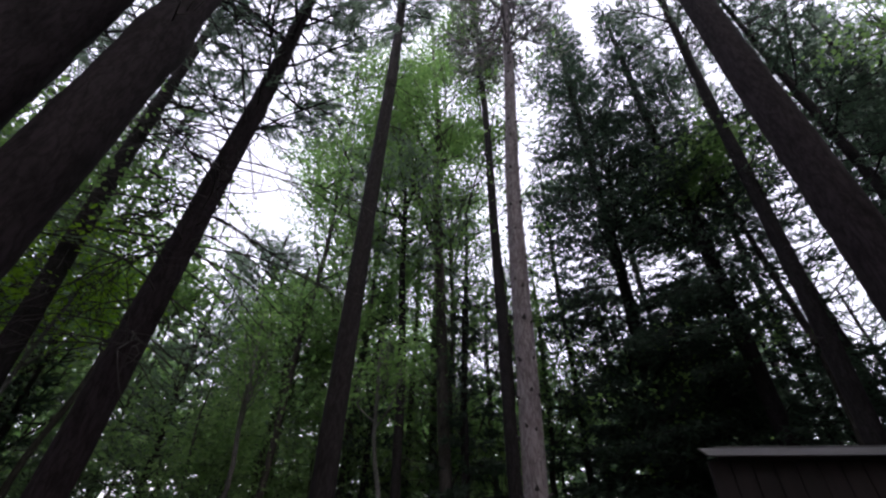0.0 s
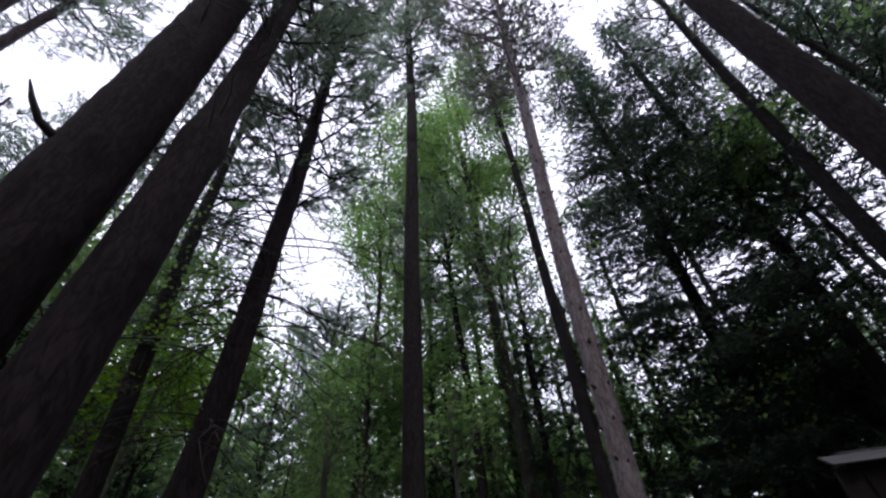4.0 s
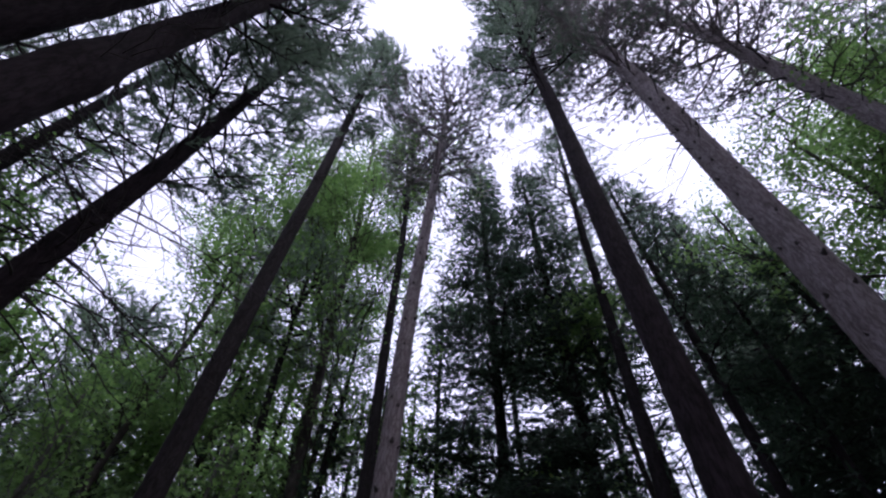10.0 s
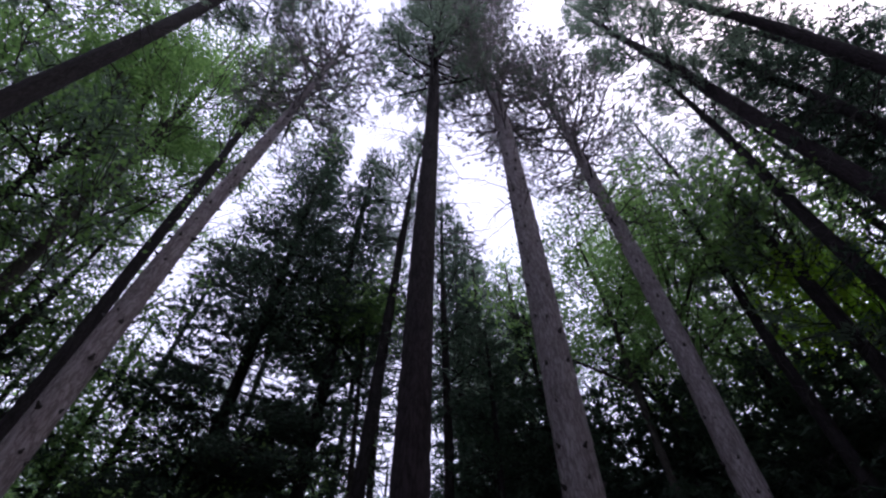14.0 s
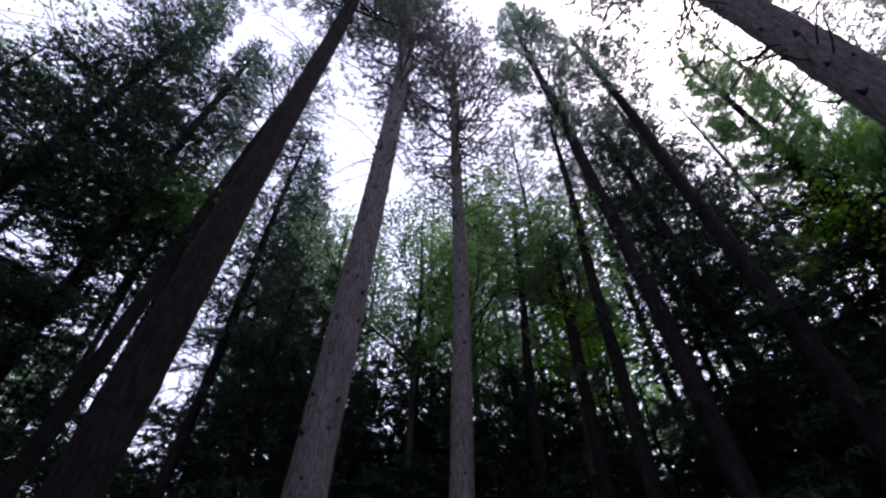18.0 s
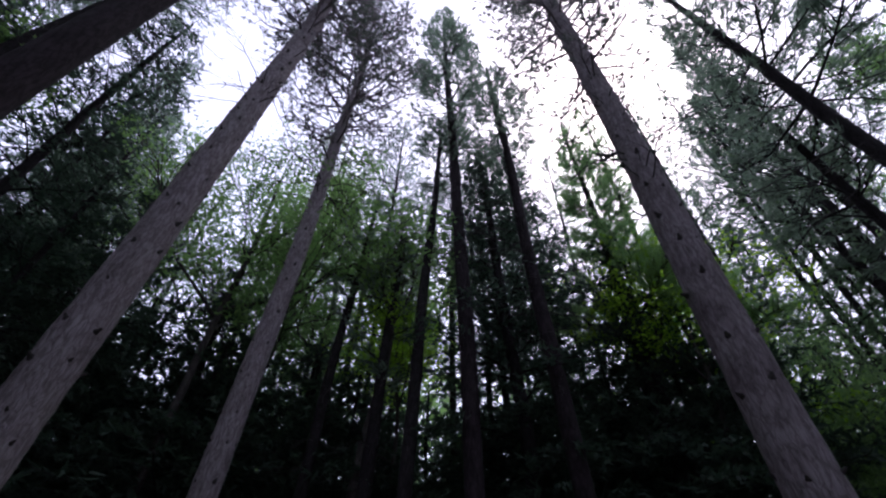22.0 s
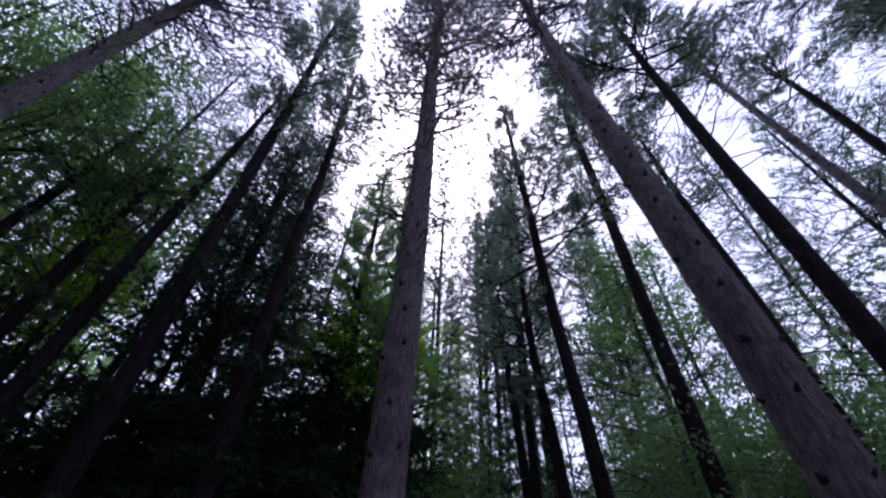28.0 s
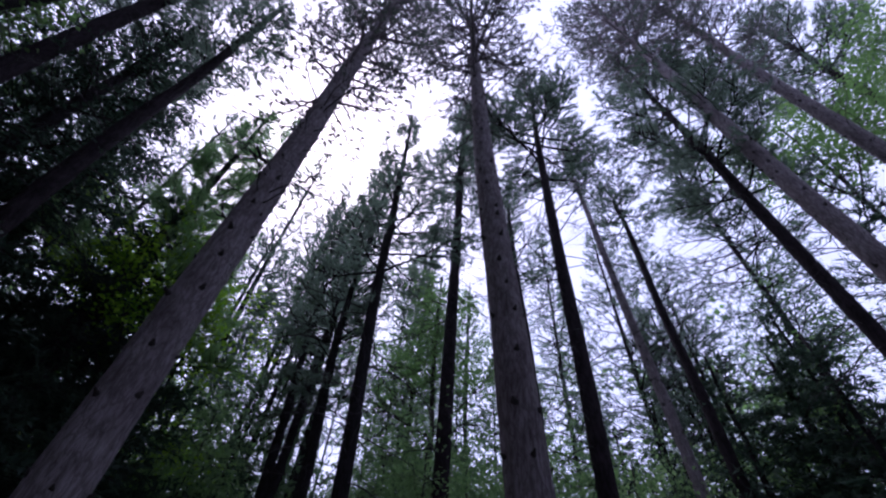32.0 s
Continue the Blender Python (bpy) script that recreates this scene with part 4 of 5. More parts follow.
hemlock("hemlock_tree", "dark hemlock deeper in the wood with drooping sprays", 11.30, 7.20, (0, 0), 1.3, 0.098, 2.4, 16.3, 1.97, 328, group="hemlocks deeper in the wood", far=True)
pine("white_pine_tree", "tall thin-crowned pine with wispy branches", 4.92, -14.29, (0, 0), 1.3, 0.106, 11.4, 20.7, 2.70, 329, "dark", dead=0, group="pines deeper in the wood", far=True, density=0.75)
broadleaf("maple_tree", "leafy tree with bright yellow-green leaves", 8.02, -11.74, (0, 0), 1.3, 0.091, 3.3, 13.2, 1.75, 330, group="leafy trees deeper in the wood", leaf=LEAF_BRIGHT, clumps=320, size=0.095, count=32, far=True)
broadleaf("maple_tree", "leafy green tree deeper in the wood", -0.37, -12.08, (0, 0), 1.3, 0.095, 7.5, 15.1, 1.51, 331, group="leafy trees deeper in the wood", leaf=LEAF_MAPLE, clumps=320, size=0.095, count=32, far=True)
pine("white_pine_tree", "tall pine deeper in the wood with a feathery crown", 7.38, -13.43, (0, 0), 1.3, 0.099, 5.1, 17.1, 2.06, 332, "white", dead=0, group="pines deeper in the wood", far=True)
pine("white_pine_tree", "tall pine deeper in the wood with a feathery crown", 0.12, -17.29, (0, 0), 1.3, 0.113, 7.1, 23.8, 2.02, 333, "white", dead=0, group="pines deeper in the wood", far=True)
pine("white_pine_tree", "green pine deeper in the wood with level branch layers", 1.03, -16.27, (0, 0), 1.3, 0.050, 2.4, 19.9, 1.77, 334, "plate", dead=0, group="green pines deeper in the wood", far=True, density=1.3)
pine("white_pine_tree", "tall pine deeper in the wood with a feathery crown", -7.82, -13.00, (0, 0), 1.3, 0.104, 6.8, 19.5, 2.08, 335, "white", dead=0, group="pines deeper in the wood", far=True)
pine("white_pine_tree", "tall pine deeper in the wood with a feathery crown", -10.75, -13.34, (0, 0), 1.3, 0.102, 7.0, 16.5, 2.16, 336, "white", dead=0, group="pines deeper in the wood", far=True)
broadleaf("maple_tree", "leafy green tree deeper in the wood", -10.86, -10.49, (0, 0), 1.3, 0.095, 4.0, 9.5, 2.29, 337, group="leafy trees deeper in the wood", leaf=LEAF_MAPLE, clumps=320, size=0.095, count=32, far=True)
broadleaf("maple_tree", "leafy green tree deeper in the wood", -13.41, -12.13, (0, 0), 1.3, 0.108, 6.0, 16.0, 2.99, 338, group="leafy trees deeper in the wood", leaf=LEAF_MAPLE, clumps=320, size=0.095, count=32, far=True)
pine("white_pine_tree", "tall pine deeper in the wood with a feathery crown", -11.39, -6.28, (0, 0), 1.3, 0.096, 5.5, 15.7, 2.15, 339, "white", dead=0, group="pines deeper in the wood", far=True)
broadleaf("maple_tree", "leafy green tree deeper in the wood", -12.65, -2.57, (0, 0), 1.3, 0.103, 9.4, 18.9, 2.16, 340, group="leafy trees deeper in the wood", leaf=LEAF_MAPLE, clumps=320, size=0.095, count=32, far=True)
hemlock("hemlock_tree", "dark hemlock deeper in the wood with drooping sprays", -9.24, -7.77, (0, 0), 1.3, 0.083, 0.9, 9.1, 2.03, 341, group="hemlocks deeper in the wood", far=True)
hemlock("hemlock_tree", "dark hemlock deeper in the wood with drooping sprays", 9.07, -4.84, (0, 0), 1.3, 0.090, 2.5, 12.3, 1.80, 343, group="hemlocks deeper in the wood", far=True)
hemlock("hemlock_tree", "dark hemlock deeper in the wood with drooping sprays", 8.84, -7.05, (0, 0), 1.3, 0.090, 1.8, 12.3, 1.72, 344, group="hemlocks deeper in the wood", far=True)
pine("white_pine_tree", "tall pine deeper in the wood with a feathery crown", 13.89, -2.86, (0, 0), 1.3, 0.116, 10.3, 25.7, 2.60, 345, "white", dead=0, group="pines deeper in the wood", far=True)
broadleaf("maple_tree", "leafy green tree deeper in the wood", 12.12, 0.62, (0, 0), 1.3, 0.095, 5.3, 15.2, 1.52, 346, group="leafy trees deeper in the wood", leaf=LEAF_MAPLE, clumps=320, size=0.095, count=32, far=True)
pine("white_pine_tree", "tall pine deeper in the wood with a feathery crown", -10.08, -9.74, (0, 0), 1.3, 0.106, 4.2, 10.0, 2.61, 347, "white", dead=0, group="pines deeper in the wood", far=True)
pine("white_pine_tree", "tall pine deeper in the wood with a feathery crown", -9.67, -12.82, (0, 0), 1.3, 0.115, 8.0, 19.0, 2.66, 348, "white", dead=0, group="pines deeper in the wood", far=True)
pine("white_pine_tree", "tall pine deeper in the wood with a feathery crown", -9.99, -13.83, (0, 0), 1.3, 0.103, 5.6, 15.5, 2.72, 349, "white", dead=0, group="pines deeper in the wood", far=True)
pine("white_pine_tree", "tall pine deeper in the wood with a feathery crown", -6.65, -16.85, (0, 0), 1.3, 0.113, 7.2, 24.0, 2.40, 350, "white", dead=0, group="pines deeper in the wood", far=True)
broadleaf("maple_tree", "leafy green tree deeper in the wood", -2.35, -18.01, (0, 0), 1.3, 0.110, 6.8, 22.5, 2.00, 351, group="leafy trees deeper in the wood", leaf=LEAF_MAPLE, clumps=320, size=0.095, count=32, far=True)
pine("white_pine_tree", "green pine deeper in the wood with level branch layers", 5.38, -14.36, (0, 0), 1.3, 0.050, 2.1, 17.7, 2.71, 352, "plate", dead=0, group="green pines deeper in the wood", far=True, density=1.3)
pine("white_pine_tree", "green pine deeper in the wood with level branch layers", 7.09, -14.72, (0, 0), 1.3, 0.050, 1.8, 15.0, 2.13, 353, "plate", dead=0, group="green pines deeper in the wood", far=True, density=1.3)
pine("white_pine_tree", "green pine deeper in the wood with level branch layers", 0.10, -17.30, (0, 0), 1.3, 0.050, 2.6, 21.3, 2.18, 354, "plate", dead=0, group="green pines deeper in the wood", far=True, density=1.3)
pine("white_pine_tree", "green pine deeper in the wood with level branch layers", 3.37, -18.01, (0, 0), 1.3, 0.050, 1.8, 18.1, 2.07, 355, "plate", dead=0, group="green pines deeper in the wood", far=True, density=1.3)
pine("white_pine_tree", "green pine deeper in the wood with level branch layers", -7.24, -16.71, (0, 0), 1.3, 0.050, 1.9, 18.8, 2.39, 356, "plate", dead=0, group="green pines deeper in the wood", far=True, density=1.3)
pine("white_pine_tree", "green pine deeper in the wood with level branch layers", -9.62, -14.21, (0, 0), 1.3, 0.050, 1.7, 16.9, 2.20, 357, "plate", dead=0, group="green pines deeper in the wood", far=True, density=1.3)
pine("white_pine_tree", "green pine deeper in the wood with level branch layers", -11.11, -11.66, (0, 0), 1.3, 0.050, 1.5, 9.8, 2.11, 358, "plate", dead=0, group="green pines deeper in the wood", far=True, density=1.3)
pine("white_pine_tree", "green pine deeper in the wood with level branch layers", -4.64, -18.69, (0, 0), 1.3, 0.050, 1.8, 18.4, 2.16, 359, "plate", dead=0, group="green pines deeper in the wood", far=True, density=1.3)
pine("white_pine_tree", "green pine deeper in the wood with level branch layers", 7.88, -16.44, (0, 0), 1.3, 0.050, 1.9, 18.7, 2.10, 360, "plate", dead=0, group="green pines deeper in the wood", far=True, density=1.3)
pine("white_pine_tree", "green pine deeper in the wood with level branch layers", 4.64, -16.58, (0, 0), 1.3, 0.050, 2.3, 19.3, 2.07, 361, "plate", dead=0, group="green pines deeper in the wood", far=True, density=1.3)
pine("white_pine_tree", "green pine deeper in the wood with level branch layers", -2.16, -17.02, (0, 0), 1.3, 0.050, 2.2, 18.1, 2.14, 362, "plate", dead=0, group="green pines deeper in the wood", far=True, density=1.3)
pine("white_pine_tree", "green pine deeper in the wood with level branch layers", 6.71, -14.79, (0, 0), 1.3, 0.050, 1.7, 14.5, 2.57, 363, "plate", dead=0, group="green pines deeper in the wood", far=True, density=1.3)
pine("white_pine_tree", "green pine deeper in the wood with level branch layers", 4.25, -14.59, (0, 0), 1.3, 0.050, 1.4, 11.9, 2.29, 364, "plate", dead=0, group="green pines deeper in the wood", far=True, density=1.3)
broadleaf("maple_tree", "leafy green tree deeper in the wood", 0.46, 13.26, (0, 0), 1.3, 0.098, 3.3, 16.4, 2.20, 365, group="leafy trees deeper in the wood", leaf=LEAF_MAPLE, clumps=320, size=0.095, count=32, far=True)
broadleaf("maple_tree", "leafy green tree deeper in the wood", 1.88, 14.13, (0, 0), 1.3, 0.090, 1.8, 12.3, 1.80, 366, group="leafy trees deeper in the wood", leaf=LEAF_MAPLE, clumps=320, size=0.095, count=32, far=True)
broadleaf("maple_tree", "leafy green tree deeper in the wood", -1.92, 15.14, (0, 0), 1.3, 0.095, 2.2, 14.8, 1.92, 367, group="leafy trees deeper in the wood", leaf=LEAF_MAPLE, clumps=320, size=0.095, count=32, far=True)
hemlock("hemlock_tree", "dark hemlock deeper in the wood with drooping sprays", 9.60, 3.73, (0, 0), 1.3, 0.080, 0.8, 7.7, 1.34, 369, group="hemlocks deeper in the wood", far=True)
hemlock("hemlock_tree", "dark hemlock deeper in the wood with drooping sprays", 11.20, 1.75, (0, 0), 1.3, 0.086, 1.0, 10.3, 1.43, 370, group="hemlocks deeper in the wood", far=True)
pine("white_pine_tree", "tall thin-crowned pine with wispy branches", 14.34, -9.53, (0, 0), 1.3, 0.119, 10.8, 27.0, 3.20, 371, "dark", dead=0, group="pines deeper in the wood", far=True, density=0.75)
pine("white_pine_tree", "green pine deeper in the wood with level branch layers", -10.99, 10.50, (0, 0), 1.3, 0.050, 0.6, 6.4, 1.84, 372, "plate", dead=0, group="green pines deeper in the wood", far=True, density=1.3)
hemlock("hemlock_tree", "dark hemlock deeper in the wood with drooping sprays", -8.14, 9.11, (0, 0), 1.3, 0.075, 0.5, 4.8, 1.24, 373, group="hemlocks deeper in the wood", far=True)
pine("white_pine_tree", "green pine deeper in the wood with level branch layers", -8.50, 11.41, (0, 0), 1.3, 0.050, 0.6, 6.1, 1.46, 374, "plate", dead=0, group="green pines deeper in the wood", far=True, density=1.3)
hemlock("hemlock_tree", "dark hemlock deeper in the wood with drooping sprays", 0.79, 11.28, (0, 0), 1.3, 0.081, 0.8, 8.1, 1.25, 375, group="hemlocks deeper in the wood", far=True)
hemlock("hemlock_tree", "dark hemlock deeper in the wood with drooping sprays", 2.21, 12.12, (0, 0), 1.3, 0.085, 1.0, 10.0, 1.34, 376, group="hemlocks deeper in the wood", far=True)
hemlock("hemlock_tree", "dark hemlock deeper in the wood with drooping sprays", 10.21, 0.64, (0, 0), 1.3, 0.080, 0.7, 7.3, 1.12, 377, group="hemlocks deeper in the wood", far=True)
hemlock("hemlock_tree", "dark hemlock deeper in the wood with drooping sprays", 11.15, -0.93, (0, 0), 1.3, 0.081, 0.8, 7.9, 1.24, 378, group="hemlocks deeper in the wood", far=True)
hemlock("hemlock_tree", "dark hemlock deeper in the wood with drooping sprays", 11.37, -0.87, (0, 0), 1.3, 0.082, 0.8, 8.3, 1.25, 380, group="hemlocks deeper in the wood", far=True)
hemlock("hemlock_tree", "dark hemlock deeper in the wood with drooping sprays", -7.72, -9.36, (0, 0), 1.3, 0.084, 0.9, 9.3, 1.63, 381, group="hemlocks deeper in the wood", far=True)
hemlock("hemlock_tree", "dark hemlock deeper in the wood with drooping sprays", -9.81, -8.65, (0, 0), 1.3, 0.086, 1.1, 10.7, 1.81, 382, group="hemlocks deeper in the wood", far=True)
pine("white_pine_tree", "green pine deeper in the wood with level branch layers", -1.67, -16.14, (0, 0), 1.3, 0.050, 1.2, 11.6, 1.63, 383, "plate", dead=0, group="green pines deeper in the wood", far=True, density=1.3)
pine("white_pine_tree", "green pine deeper in the wood with level branch layers", 1.67, -17.18, (0, 0), 1.3, 0.050, 1.2, 12.3, 1.73, 384, "plate", dead=0, group="green pines deeper in the wood", far=True, density=1.3)
pine("white_pine_tree", "green pine deeper in the wood with level branch layers", -3.34, -16.93, (0, 0), 1.3, 0.050, 1.4, 14.3, 1.82, 385, "plate", dead=0, group="green pines deeper in the wood", far=True, density=1.3)
hemlock("hemlock_tree", "dark hemlock deeper in the wood with drooping sprays", 6.78, -9.08, (0, 0), 1.3, 0.080, 0.7, 7.5, 1.22, 386, group="hemlocks deeper in the wood", far=True)
pine("white_pine_tree", "green pine deeper in the wood with level branch layers", 14.14, 0.50, (0, 0), 1.3, 0.050, 3.3, 16.6, 1.73, 387, "plate", dead=0, group="green pines deeper in the wood", far=True, density=1.3)
broadleaf("maple_tree", "leafy green tree deeper in the wood", 14.07, -1.20, (0, 0), 1.3, 0.098, 5.8, 16.5, 1.72, 388, group="leafy trees deeper in the wood", leaf=LEAF_MAPLE, clumps=320, size=0.095, count=32, far=True)
pine("white_pine_tree", "green pine deeper in the wood with level branch layers", 0.58, 14.25, (0, 0), 1.3, 0.050, 1.3, 13.2, 1.55, 389, "plate", dead=0, group="green pines deeper in the wood", far=True, density=1.3)
broadleaf("maple_tree", "leafy green tree deeper in the wood", 3.33, 12.86, (0, 0), 1.3, 0.090, 1.2, 12.4, 1.43, 390, group="leafy trees deeper in the wood", leaf=LEAF_MAPLE, clumps=320, size=0.095, count=32, far=True)
hemlock("hemlock_tree", "dark hemlock deeper in the wood with drooping sprays", -1.77, 13.12, (0, 0), 1.3, 0.085, 1.0, 10.1, 1.34, 391, group="hemlocks deeper in the wood", far=True)
pine("white_pine_tree", "green pine deeper in the wood with level branch layers", 5.05, -13.28, (0, 0), 1.3, 0.050, 1.0, 9.5, 1.57, 392, "plate", dead=0, group="green pines deeper in the wood", far=True, density=1.3)
pine("white_pine_tree", "green pine deeper in the wood with level branch layers", 3.35, -14.79, (0, 0), 1.3, 0.050, 1.0, 9.9, 1.68, 393, "plate", dead=0, group="green pines deeper in the wood", far=True, density=1.3)
pine("white_pine_tree", "green pine deeper in the wood with level branch layers", 5.28, -14.39, (0, 0), 1.3, 0.050, 2.9, 19.6, 1.83, 394, "plate", dead=0, group="green pines deeper in the wood", far=True, density=1.3)
pine("white_pine_tree", "tall thin-crowned pine with wispy branches", 6.25, -16.17, (0, 0), 1.3, 0.119, 10.8, 27.0, 2.14, 395, "dark", dead=0, group="pines deeper in the wood", far=True, density=0.75)
pine("white_pine_tree", "tall thin-crowned pine with wispy branches", 4.25, -15.61, (0, 0), 1.3, 0.119, 12.2, 27.0, 2.03, 396, "dark", dead=0, group="pines deeper in the wood", far=True, density=0.75)
pine("white_pine_tree", "tall thin-crowned pine with wispy branches", 16.70, 4.95, (0, 0), 1.3, 0.118, 8.0, 19.0, 1.83, 397, "dark", dead=0, group="pines deeper in the wood", far=True, density=0.75)
pine("white_pine_tree", "tall pine deeper in the wood with a feathery crown", 4.02, -15.62, (0, 0), 1.3, 0.119, 9.4, 27.0, 2.01, 398, "white", dead=0, group="pines deeper in the wood", far=True)
pine("white_pine_tree", "tall thin-crowned pine with wispy branches", 7.60, -14.44, (0, 0), 1.3, 0.119, 10.8, 27.0, 2.16, 399, "dark", dead=0, group="pines deeper in the wood", far=True, density=0.75)
pine("white_pine_tree", "green pine deeper in the wood with level branch layers", 4.73, -14.57, (0, 0), 1.3, 0.050, 4.3, 21.4, 1.65, 400, "plate", dead=0, group="green pines deeper in the wood", far=True, density=1.3)
pine("white_pine_tree", "green pine deeper in the wood with level branch layers", -8.07, 15.14, (0, 0), 1.3, 0.050, 1.7, 14.0, 2.40, 401, "plate", dead=0, group="green pines deeper in the wood", far=True, density=1.3)
pine("white_pine_tree", "green pine deeper in the wood with level branch layers", -8.94, 13.43, (0, 0), 1.3, 0.050, 1.3, 10.9, 2.13, 402, "plate", dead=0, group="green pines deeper in the wood", far=True, density=1.3)
pine("white_pine_tree", "green pine deeper in the wood with level branch layers", -5.98, 17.17, (0, 0), 1.3, 0.050, 1.8, 14.9, 2.30, 403, "plate", dead=0, group="green pines deeper in the wood", far=True, density=1.3)
pine("white_pine_tree", "green pine deeper in the wood with level branch layers", -12.14, 12.19, (0, 0), 1.3, 0.050, 1.7, 11.3, 2.14, 404, "plate", dead=0, group="green pines deeper in the wood", far=True, density=1.3)
pine("white_pine_tree", "green pine deeper in the wood with level branch layers", -10.05, 15.22, (0, 0), 1.3, 0.050, 1.4, 11.5, 2.02, 405, "plate", dead=0, group="green pines deeper in the wood", far=True, density=1.3)
hemlock("hemlock_tree", "dark hemlock deeper in the wood with drooping sprays", 4.14, 12.58, (0, 0), 1.3, 0.096, 1.5, 15.4, 1.38, 406, group="hemlocks deeper in the wood", far=True)
pine("white_pine_tree", "green pine deeper in the wood with level branch layers", -6.66, -14.72, (0, 0), 1.3, 0.050, 1.2, 12.5, 1.99, 407, "plate", dead=0, group="green pines deeper in the wood", far=True, density=1.3)
pine("white_pine_tree", "green pine deeper in the wood with level branch layers", -7.96, -12.86, (0, 0), 1.3, 0.050, 1.1, 10.8, 1.92, 408, "plate", dead=0, group="green pines deeper in the wood", far=True, density=1.3)
pine("white_pine_tree", "green pine deeper in the wood with level branch layers", -5.11, -16.41, (0, 0), 1.3, 0.050, 1.3, 12.8, 1.99, 409, "plate", dead=0, group="green pines deeper in the wood", far=True, density=1.3)
hemlock("hemlock_tree", "dark hemlock deeper in the wood with drooping sprays", -6.29, -12.68, (0, 0), 1.3, 0.083, 0.9, 8.8, 1.82, 410, group="hemlocks deeper in the wood", far=True)
pine("white_pine_tree", "tall thin-crowned pine with wispy branches", 3.45, -14.81, (0, 0), 1.3, 0.119, 13.5, 27.0, 3.20, 411, "dark", dead=0, group="pines deeper in the wood", far=True, density=0.75)
pine("white_pine_tree", "tall thin-crowned pine with wispy branches", 0.48, -20.18, (0, 0), 1.3, 0.119, 8.1, 27.0, 2.41, 412, "dark", dead=0, group="pines deeper in the wood", far=True, density=0.75)
pine("white_pine_tree", "tall thin-crowned pine with wispy branches", -12.29, -10.35, (0, 0), 1.3, 0.119, 10.8, 27.0, 3.01, 413, "dark", dead=0, group="pines deeper in the wood", far=True, density=0.75)
pine("white_pine_tree", "tall thin-crowned pine with wispy branches", 8.00, 14.31, (0, 0), 1.3, 0.119, 10.8, 27.0, 3.20, 414, "dark", dead=0, group="pines deeper in the wood", far=True, density=0.75)
pine("white_pine_tree", "tall thin-crowned pine with wispy branches", 15.60, 9.76, (0, 0), 1.3, 0.119, 9.4, 27.0, 3.15, 415, "dark", dead=0, group="pines deeper in the wood", far=True, density=0.75)
pine("white_pine_tree", "tall thin-crowned pine with wispy branches", -5.78, 14.04, (0, 0), 1.3, 0.102, 4.8, 11.5, 2.52, 416, "dark", dead=0, group="pines deeper in the wood", far=True, density=0.75)
broadleaf("maple_tree", "leafy green tree deeper in the wood", -4.83, 14.47, (0, 0), 1.3, 0.109, 5.0, 12.0, 2.38, 417, group="leafy trees deeper in the wood", leaf=LEAF_MAPLE, clumps=320, size=0.095, count=32, far=True)
broadleaf("maple_tree", "leafy green tree deeper in the wood", 0.05, 14.26, (0, 0), 1.3, 0.119, 9.4, 27.0, 3.10, 418, group="leafy trees deeper in the wood", leaf=LEAF_MAPLE, clumps=320, size=0.095, count=32, far=True)
broadleaf("maple_tree", "leafy green tree deeper in the wood", -10.56, 7.87, (0, 0), 1.3, 0.088, 3.4, 11.4, 1.86, 419, group="leafy trees deeper in the wood", leaf=LEAF_MAPLE, clumps=320, size=0.095, count=32, far=True)
pine("white_pine_tree", "tall pine deeper in the wood with a feathery crown", -10.42, 9.64, (0, 0), 1.3, 0.098, 5.7, 16.3, 1.93, 420, "white", dead=0, group="pines deeper in the wood", far=True)
pine("white_pine_tree", "tall pine deeper in the wood with a feathery crown", -10.90, 7.30, (0, 0), 1.3, 0.119, 7.0, 16.5, 2.30, 421, "white", dead=0, group="pines deeper in the wood", far=True)
pine("white_pine_tree", "tall pine deeper in the wood with a feathery crown", -12.20, 6.10, (0, 0), 1.3, 0.119, 7.0, 17.0, 2.30, 422, "white", dead=0, group="pines deeper in the wood", far=True)
broadleaf("maple_tree", "leafy green tree deeper in the wood", -3.70, 11.17, (0, 0), 1.3, 0.090, 8.5, 19.0, 1.70, 430, group="leafy trees deeper in the wood", leaf=LEAF_MAPLE, clumps=320, size=0.1, count=32, far=True)
pine("white_pine_tree", "tall pine deeper in the wood with a feathery crown", -0.74, 14.76, (0, 0), 1.3, 0.100, 7.0, 19.0, 2.00, 431, "white", dead=0, group="pines deeper in the wood", far=True)
broadleaf("maple_tree", "leafy green tree deeper in the wood", -2.28, 13.05, (0, 0), 1.3, 0.090, 4.5, 15.0, 2.20, 432, group="leafy trees deeper in the wood", leaf=LEAF_MAPLE, clumps=320, size=0.1, count=32, far=True)
broadleaf("maple_tree", "leafy green tree deeper in the wood", -2.47, 15.05, (0, 0), 1.3, 0.090, 9.0, 21.0, 2.20, 433, group="leafy trees deeper in the wood", leaf=LEAF_MAPLE, clumps=320, size=0.1, count=32, far=True)
hemlock("hemlock_tree", "dark hemlock deeper in the wood with drooping sprays", 9.30, 3.70, (0, 0), 1.3, 0.085, 1.0, 10.6, 1.80, 440, group="hemlocks deeper in the wood", far=True)
hemlock("hemlock_tree", "dark hemlock deeper in the wood with drooping sprays", 8.50, 4.60, (0, 0), 1.3, 0.085, 1.0, 9.4, 1.70, 442, group="hemlocks deeper in the wood", far=True)


FAR_TREES = 92
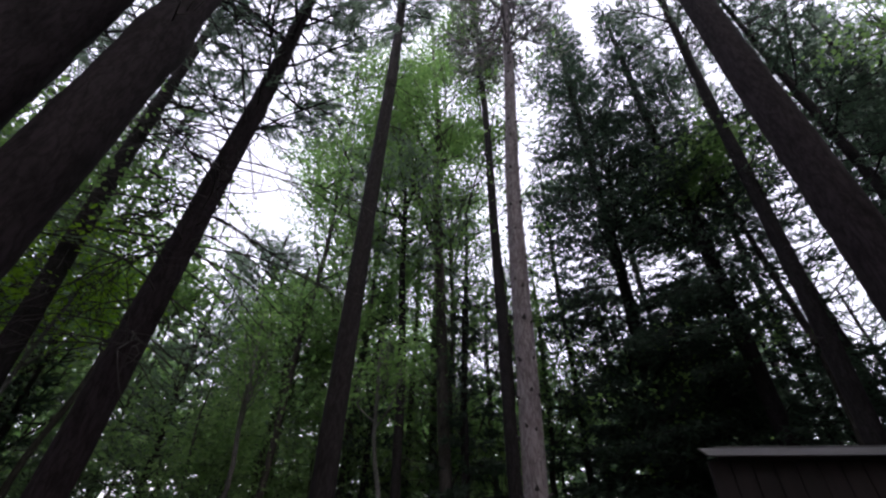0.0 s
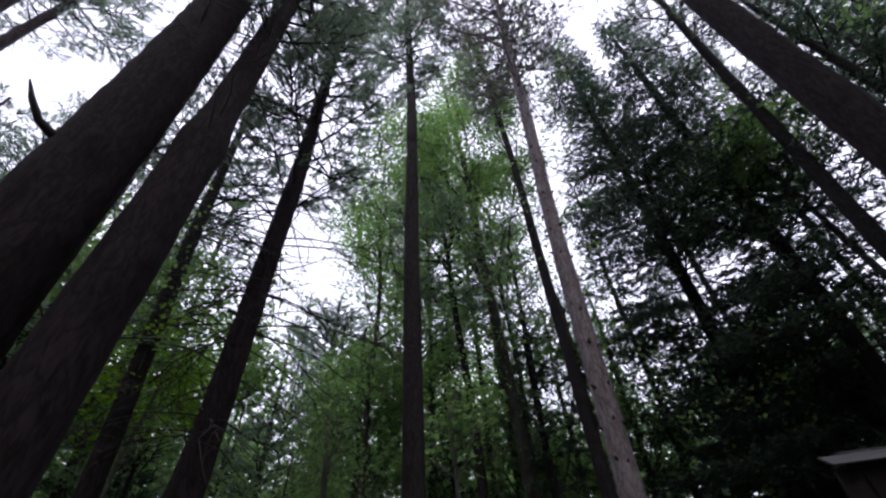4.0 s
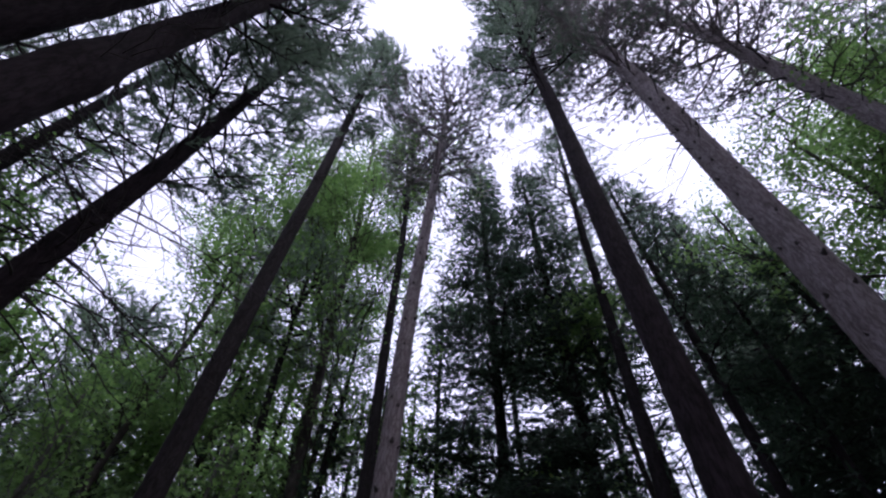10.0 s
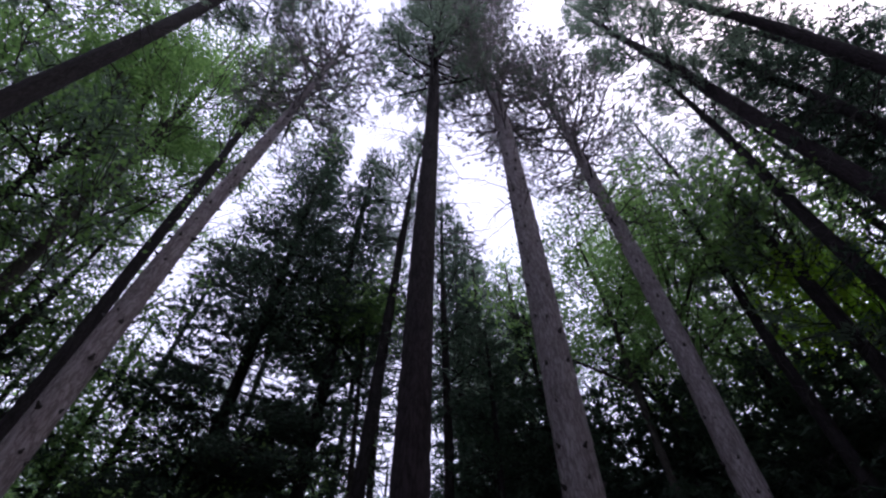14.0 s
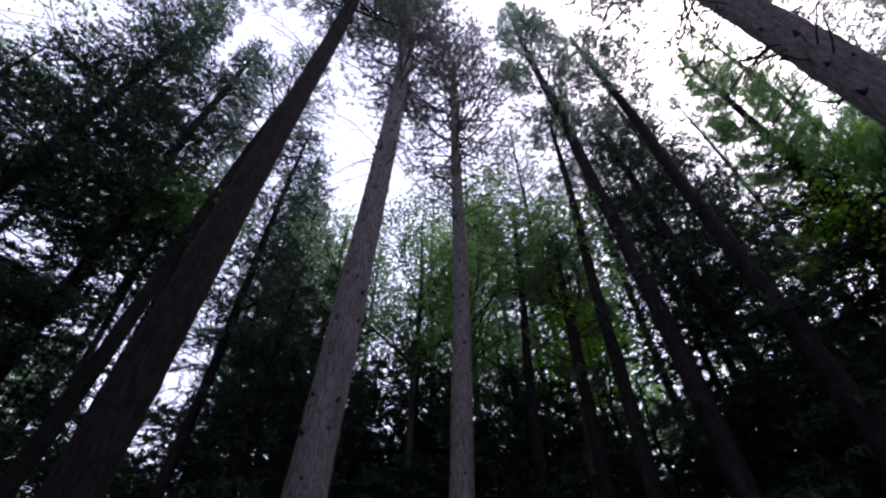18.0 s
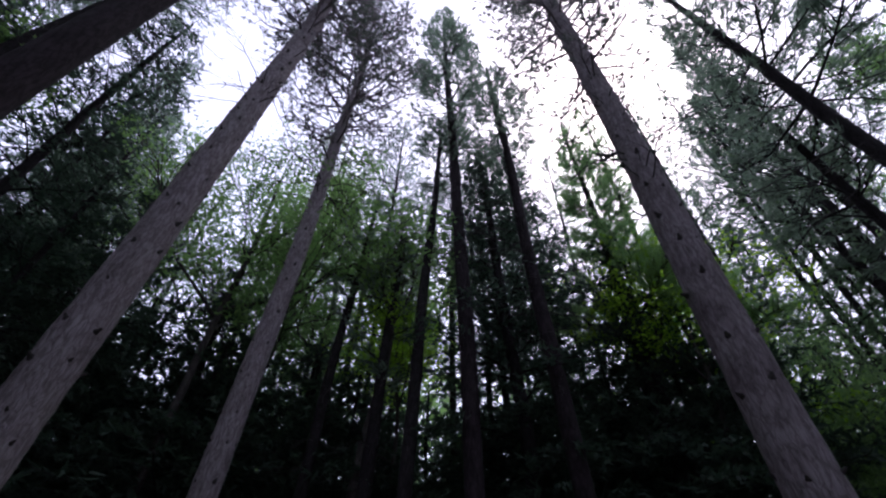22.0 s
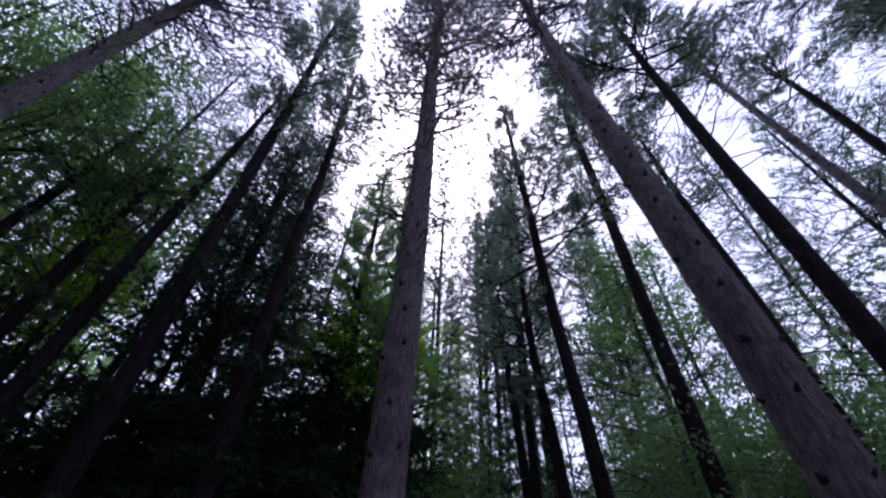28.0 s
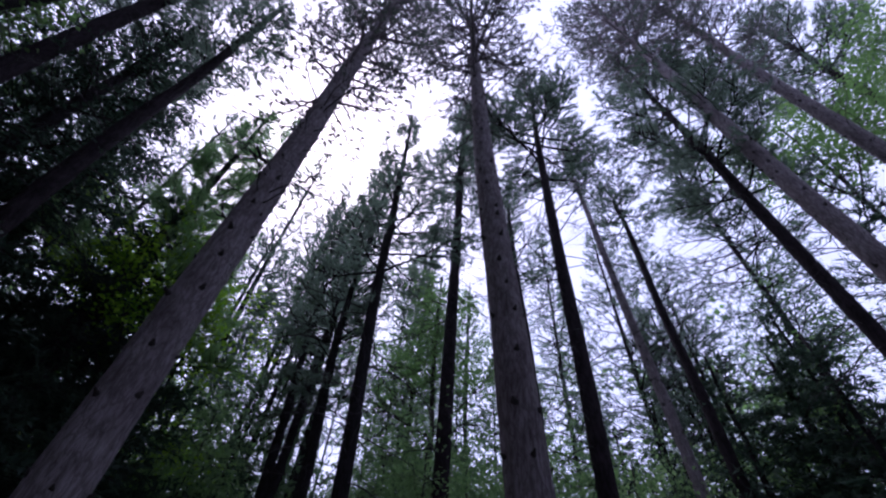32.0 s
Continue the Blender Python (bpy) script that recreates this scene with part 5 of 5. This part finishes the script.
# ---- the forest behind: a few trees built once, then repeated all round ----
def scatter():
    rng = np.random.default_rng(77)
    far = []
    for k in range(3):
        far.append((pine("pine_tree", "distant slender pine with soft green needles", 0, 0, (0, 0), 1, 0.1, 4.0, 13, 2.6, 900 + k, "white", 0, "far pines", far=True)[0], 13, "w"))
        far.append((hemlock("hemlock_tree", "distant dark hemlock with drooping sprays", 0, 0, (0, 0), 1, 0.09, 0.8, 11, 2.4, 920 + k, "far hemlocks", 0.7, True), 11, "h"))
        far.append((broadleaf("maple_tree", "distant leafy tree with a thin stem", 0, 0, (0, 0), 1, 0.1, 1.6, 11, 2.6, 940 + k, "far leafy trees", False, LEAF_MAPLE, 240, 0.16, 14, far=True), 11, "m"))
    used = set()
    for k in range(FAR_TREES):
        a = math.radians((k * 137.508) % 360)
        d = [14.5, 17, 20, 24, 29, 36][k % 6] * rng.uniform(0.92, 1.1)
        deg = math.degrees(a)
        side = "wmmwm" if (deg > 300 or deg < 15) else "hhhwhmw" if deg < 165 else "wwmhh"
        kind = side[int(rng.integers(0, len(side)))]
        if 160 < deg < 250 and k % 5 < 2:
            continue
        pool = [i for i, p in enumerate(far) if p[2] == kind]
        i = pool[int(rng.integers(0, len(pool)))]
        elev = math.radians(rng.uniform(20, 32))
        h = min(22.0, d * math.tan(elev) + 1.6)
        k2 = h / far[i][1]
        kx = max(0.8, min(1.5, k2)) * rng.uniform(0.95, 1.25)
        m = Matrix.Translation((d * math.sin(a), d * math.cos(a), 0)) @ Matrix.Rotation(rng.uniform(0, 6.28), 4, "Z") @ Matrix.Diagonal((kx, kx, k2, 1))
        if i in used:
            copy_thing(far[i][0], m)
        else:
            far[i][0].matrix_basis = m
            used.add(i)
    # unseen trees added behind the walker, to keep low sky light off the trunks
    for k in range(24):
        a = math.radians(243 + 62 * (k + rng.uniform(0, 1)) / 24)
        d = [11.0, 13.5, 16.0][k % 3] * rng.uniform(0.9, 1.15)
        i = [0, 1, 3, 4, 6, 7][int(rng.integers(0, 6))]
        k2 = rng.uniform(9, 13) / far[i][1]
        copy_thing(far[i][0], Matrix.Translation((d * math.sin(a), d * math.cos(a), 0)) @ Matrix.Rotation(rng.uniform(0, 6.28), 4, "Z") @ Matrix.Diagonal((1.3, 1.3, k2, 1)))


scatter()


def far_woods():
    """The edge of the wood far behind: countless clumps of foliage with an uneven top."""
    rng = np.random.default_rng(79)
    n = 5200
    a = np.radians(rng.uniform(-180, 180, n))
    d = rng.uniform(38, 46, n)
    west = np.abs(np.degrees(a) + 15) < 55
    crest = np.where(west, 15.0, 10.0) + 2.5 * np.sin(a * 31) + 1.6 * np.sin(a * 57 + 1) + rng.normal(size=n) * 0.8
    z = crest * rng.uniform(0.05, 1.0, n) ** 0.8
    v, f = leaves(rng, np.stack([d * np.sin(a), d * np.cos(a), z], -1), 14, 0.75, 0.75, 0.9)
    tagged(new("far_woods", mesh_of("far_woods", v, f, NEEDLE_GREEN)), "distant hazy green edge of the wood behind the trunks", "woods", kind="stuff")


far_woods()


def undergrowth():
    """Young hemlocks and leafy shrubs that close the view between the trunks."""
    rng = np.random.default_rng(78)
    dark = [hemlock("young_hemlock", "bushy young hemlock in deep shade", 0, 0, (0, 0), 0.5, 0.05, 0.3, 7.0, 2.4, 960 + k, "young hemlocks", 1.3, True) for k in range(3)]
    green = [broadleaf("leafy_shrub", "tall leafy shrub with thin stems", 0, 0, (0, 0), 0.5, 0.03, 0.6, 5.0, 1.8, 970 + k, "leafy shrubs", False, LEAF_SHRUB, 190, 0.075, 34, "shrub", far=True) for k in range(2)]
    used = set()
    spots = [(26 + 16 * (k + rng.uniform(-0.4, 0.4)) / 5, "d", rng.uniform(10.2, 15), rng.uniform(17, 28)) for k in range(5)]
    spots += [(25 + 7 * k, "d", rng.uniform(11, 13), rng.uniform(19, 26)) for k in range(2)]
    spots += [(43 + 4.5 * k, "d", rng.uniform(11, 14), rng.uniform(13, 20)) for k in range(4)]
    spots += [(62 + 90 * (k + rng.uniform(-0.4, 0.4)) / 32, "d", rng.uniform(10.2, 15), rng.uniform(19, 31)) for k in range(32)]
    spots += [(120 + 7 * k + rng.normal(), "d", rng.uniform(9.0, 10.5), rng.uniform(22, 32)) for k in range(4)]
    spots += [(68 + 5 * k + rng.normal(), "d", rng.uniform(10.2, 12), rng.uniform(17, 25)) for k in range(8)]
    spots += [(rng.uniform(208, 245), "d", rng.uniform(9, 14), rng.uniform(14, 22)) for _ in range(8)]
    spots += [(rng.uniform(-50, 20), "g", rng.uniform(11, 17), rng.uniform(12, 21)) for _ in range(8)]
    spots += [(rng.uniform(150, 215), "g", rng.uniform(10, 16), rng.uniform(13, 23)) for _ in range(20)]
    spots += [(rng.uniform(160, 210), "d", rng.uniform(11, 15), rng.uniform(14, 22)) for _ in range(8)]
    for deg, sort, d, el in spots:
        a = math.radians(deg)
        tall = d * math.tan(math.radians(el)) + 1.6
        pool, base = (dark, 7.0) if sort == "d" else (green, 5.0)
        i = int(rng.integers(0, len(pool)))
        kz = tall / base
        kx = rng.uniform(0.85, 1.2)
        m = Matrix.Translation((d * math.sin(a), d * math.cos(a), 0)) @ Matrix.Rotation(rng.uniform(0, 6.28), 4, "Z") @ Matrix.Diagonal((kx, kx, kz, 1))
        if (sort, i) in used:
            copy_thing(pool[i], m)
        else:
            pool[i].matrix_basis = m
            used.add((sort, i))


undergrowth()
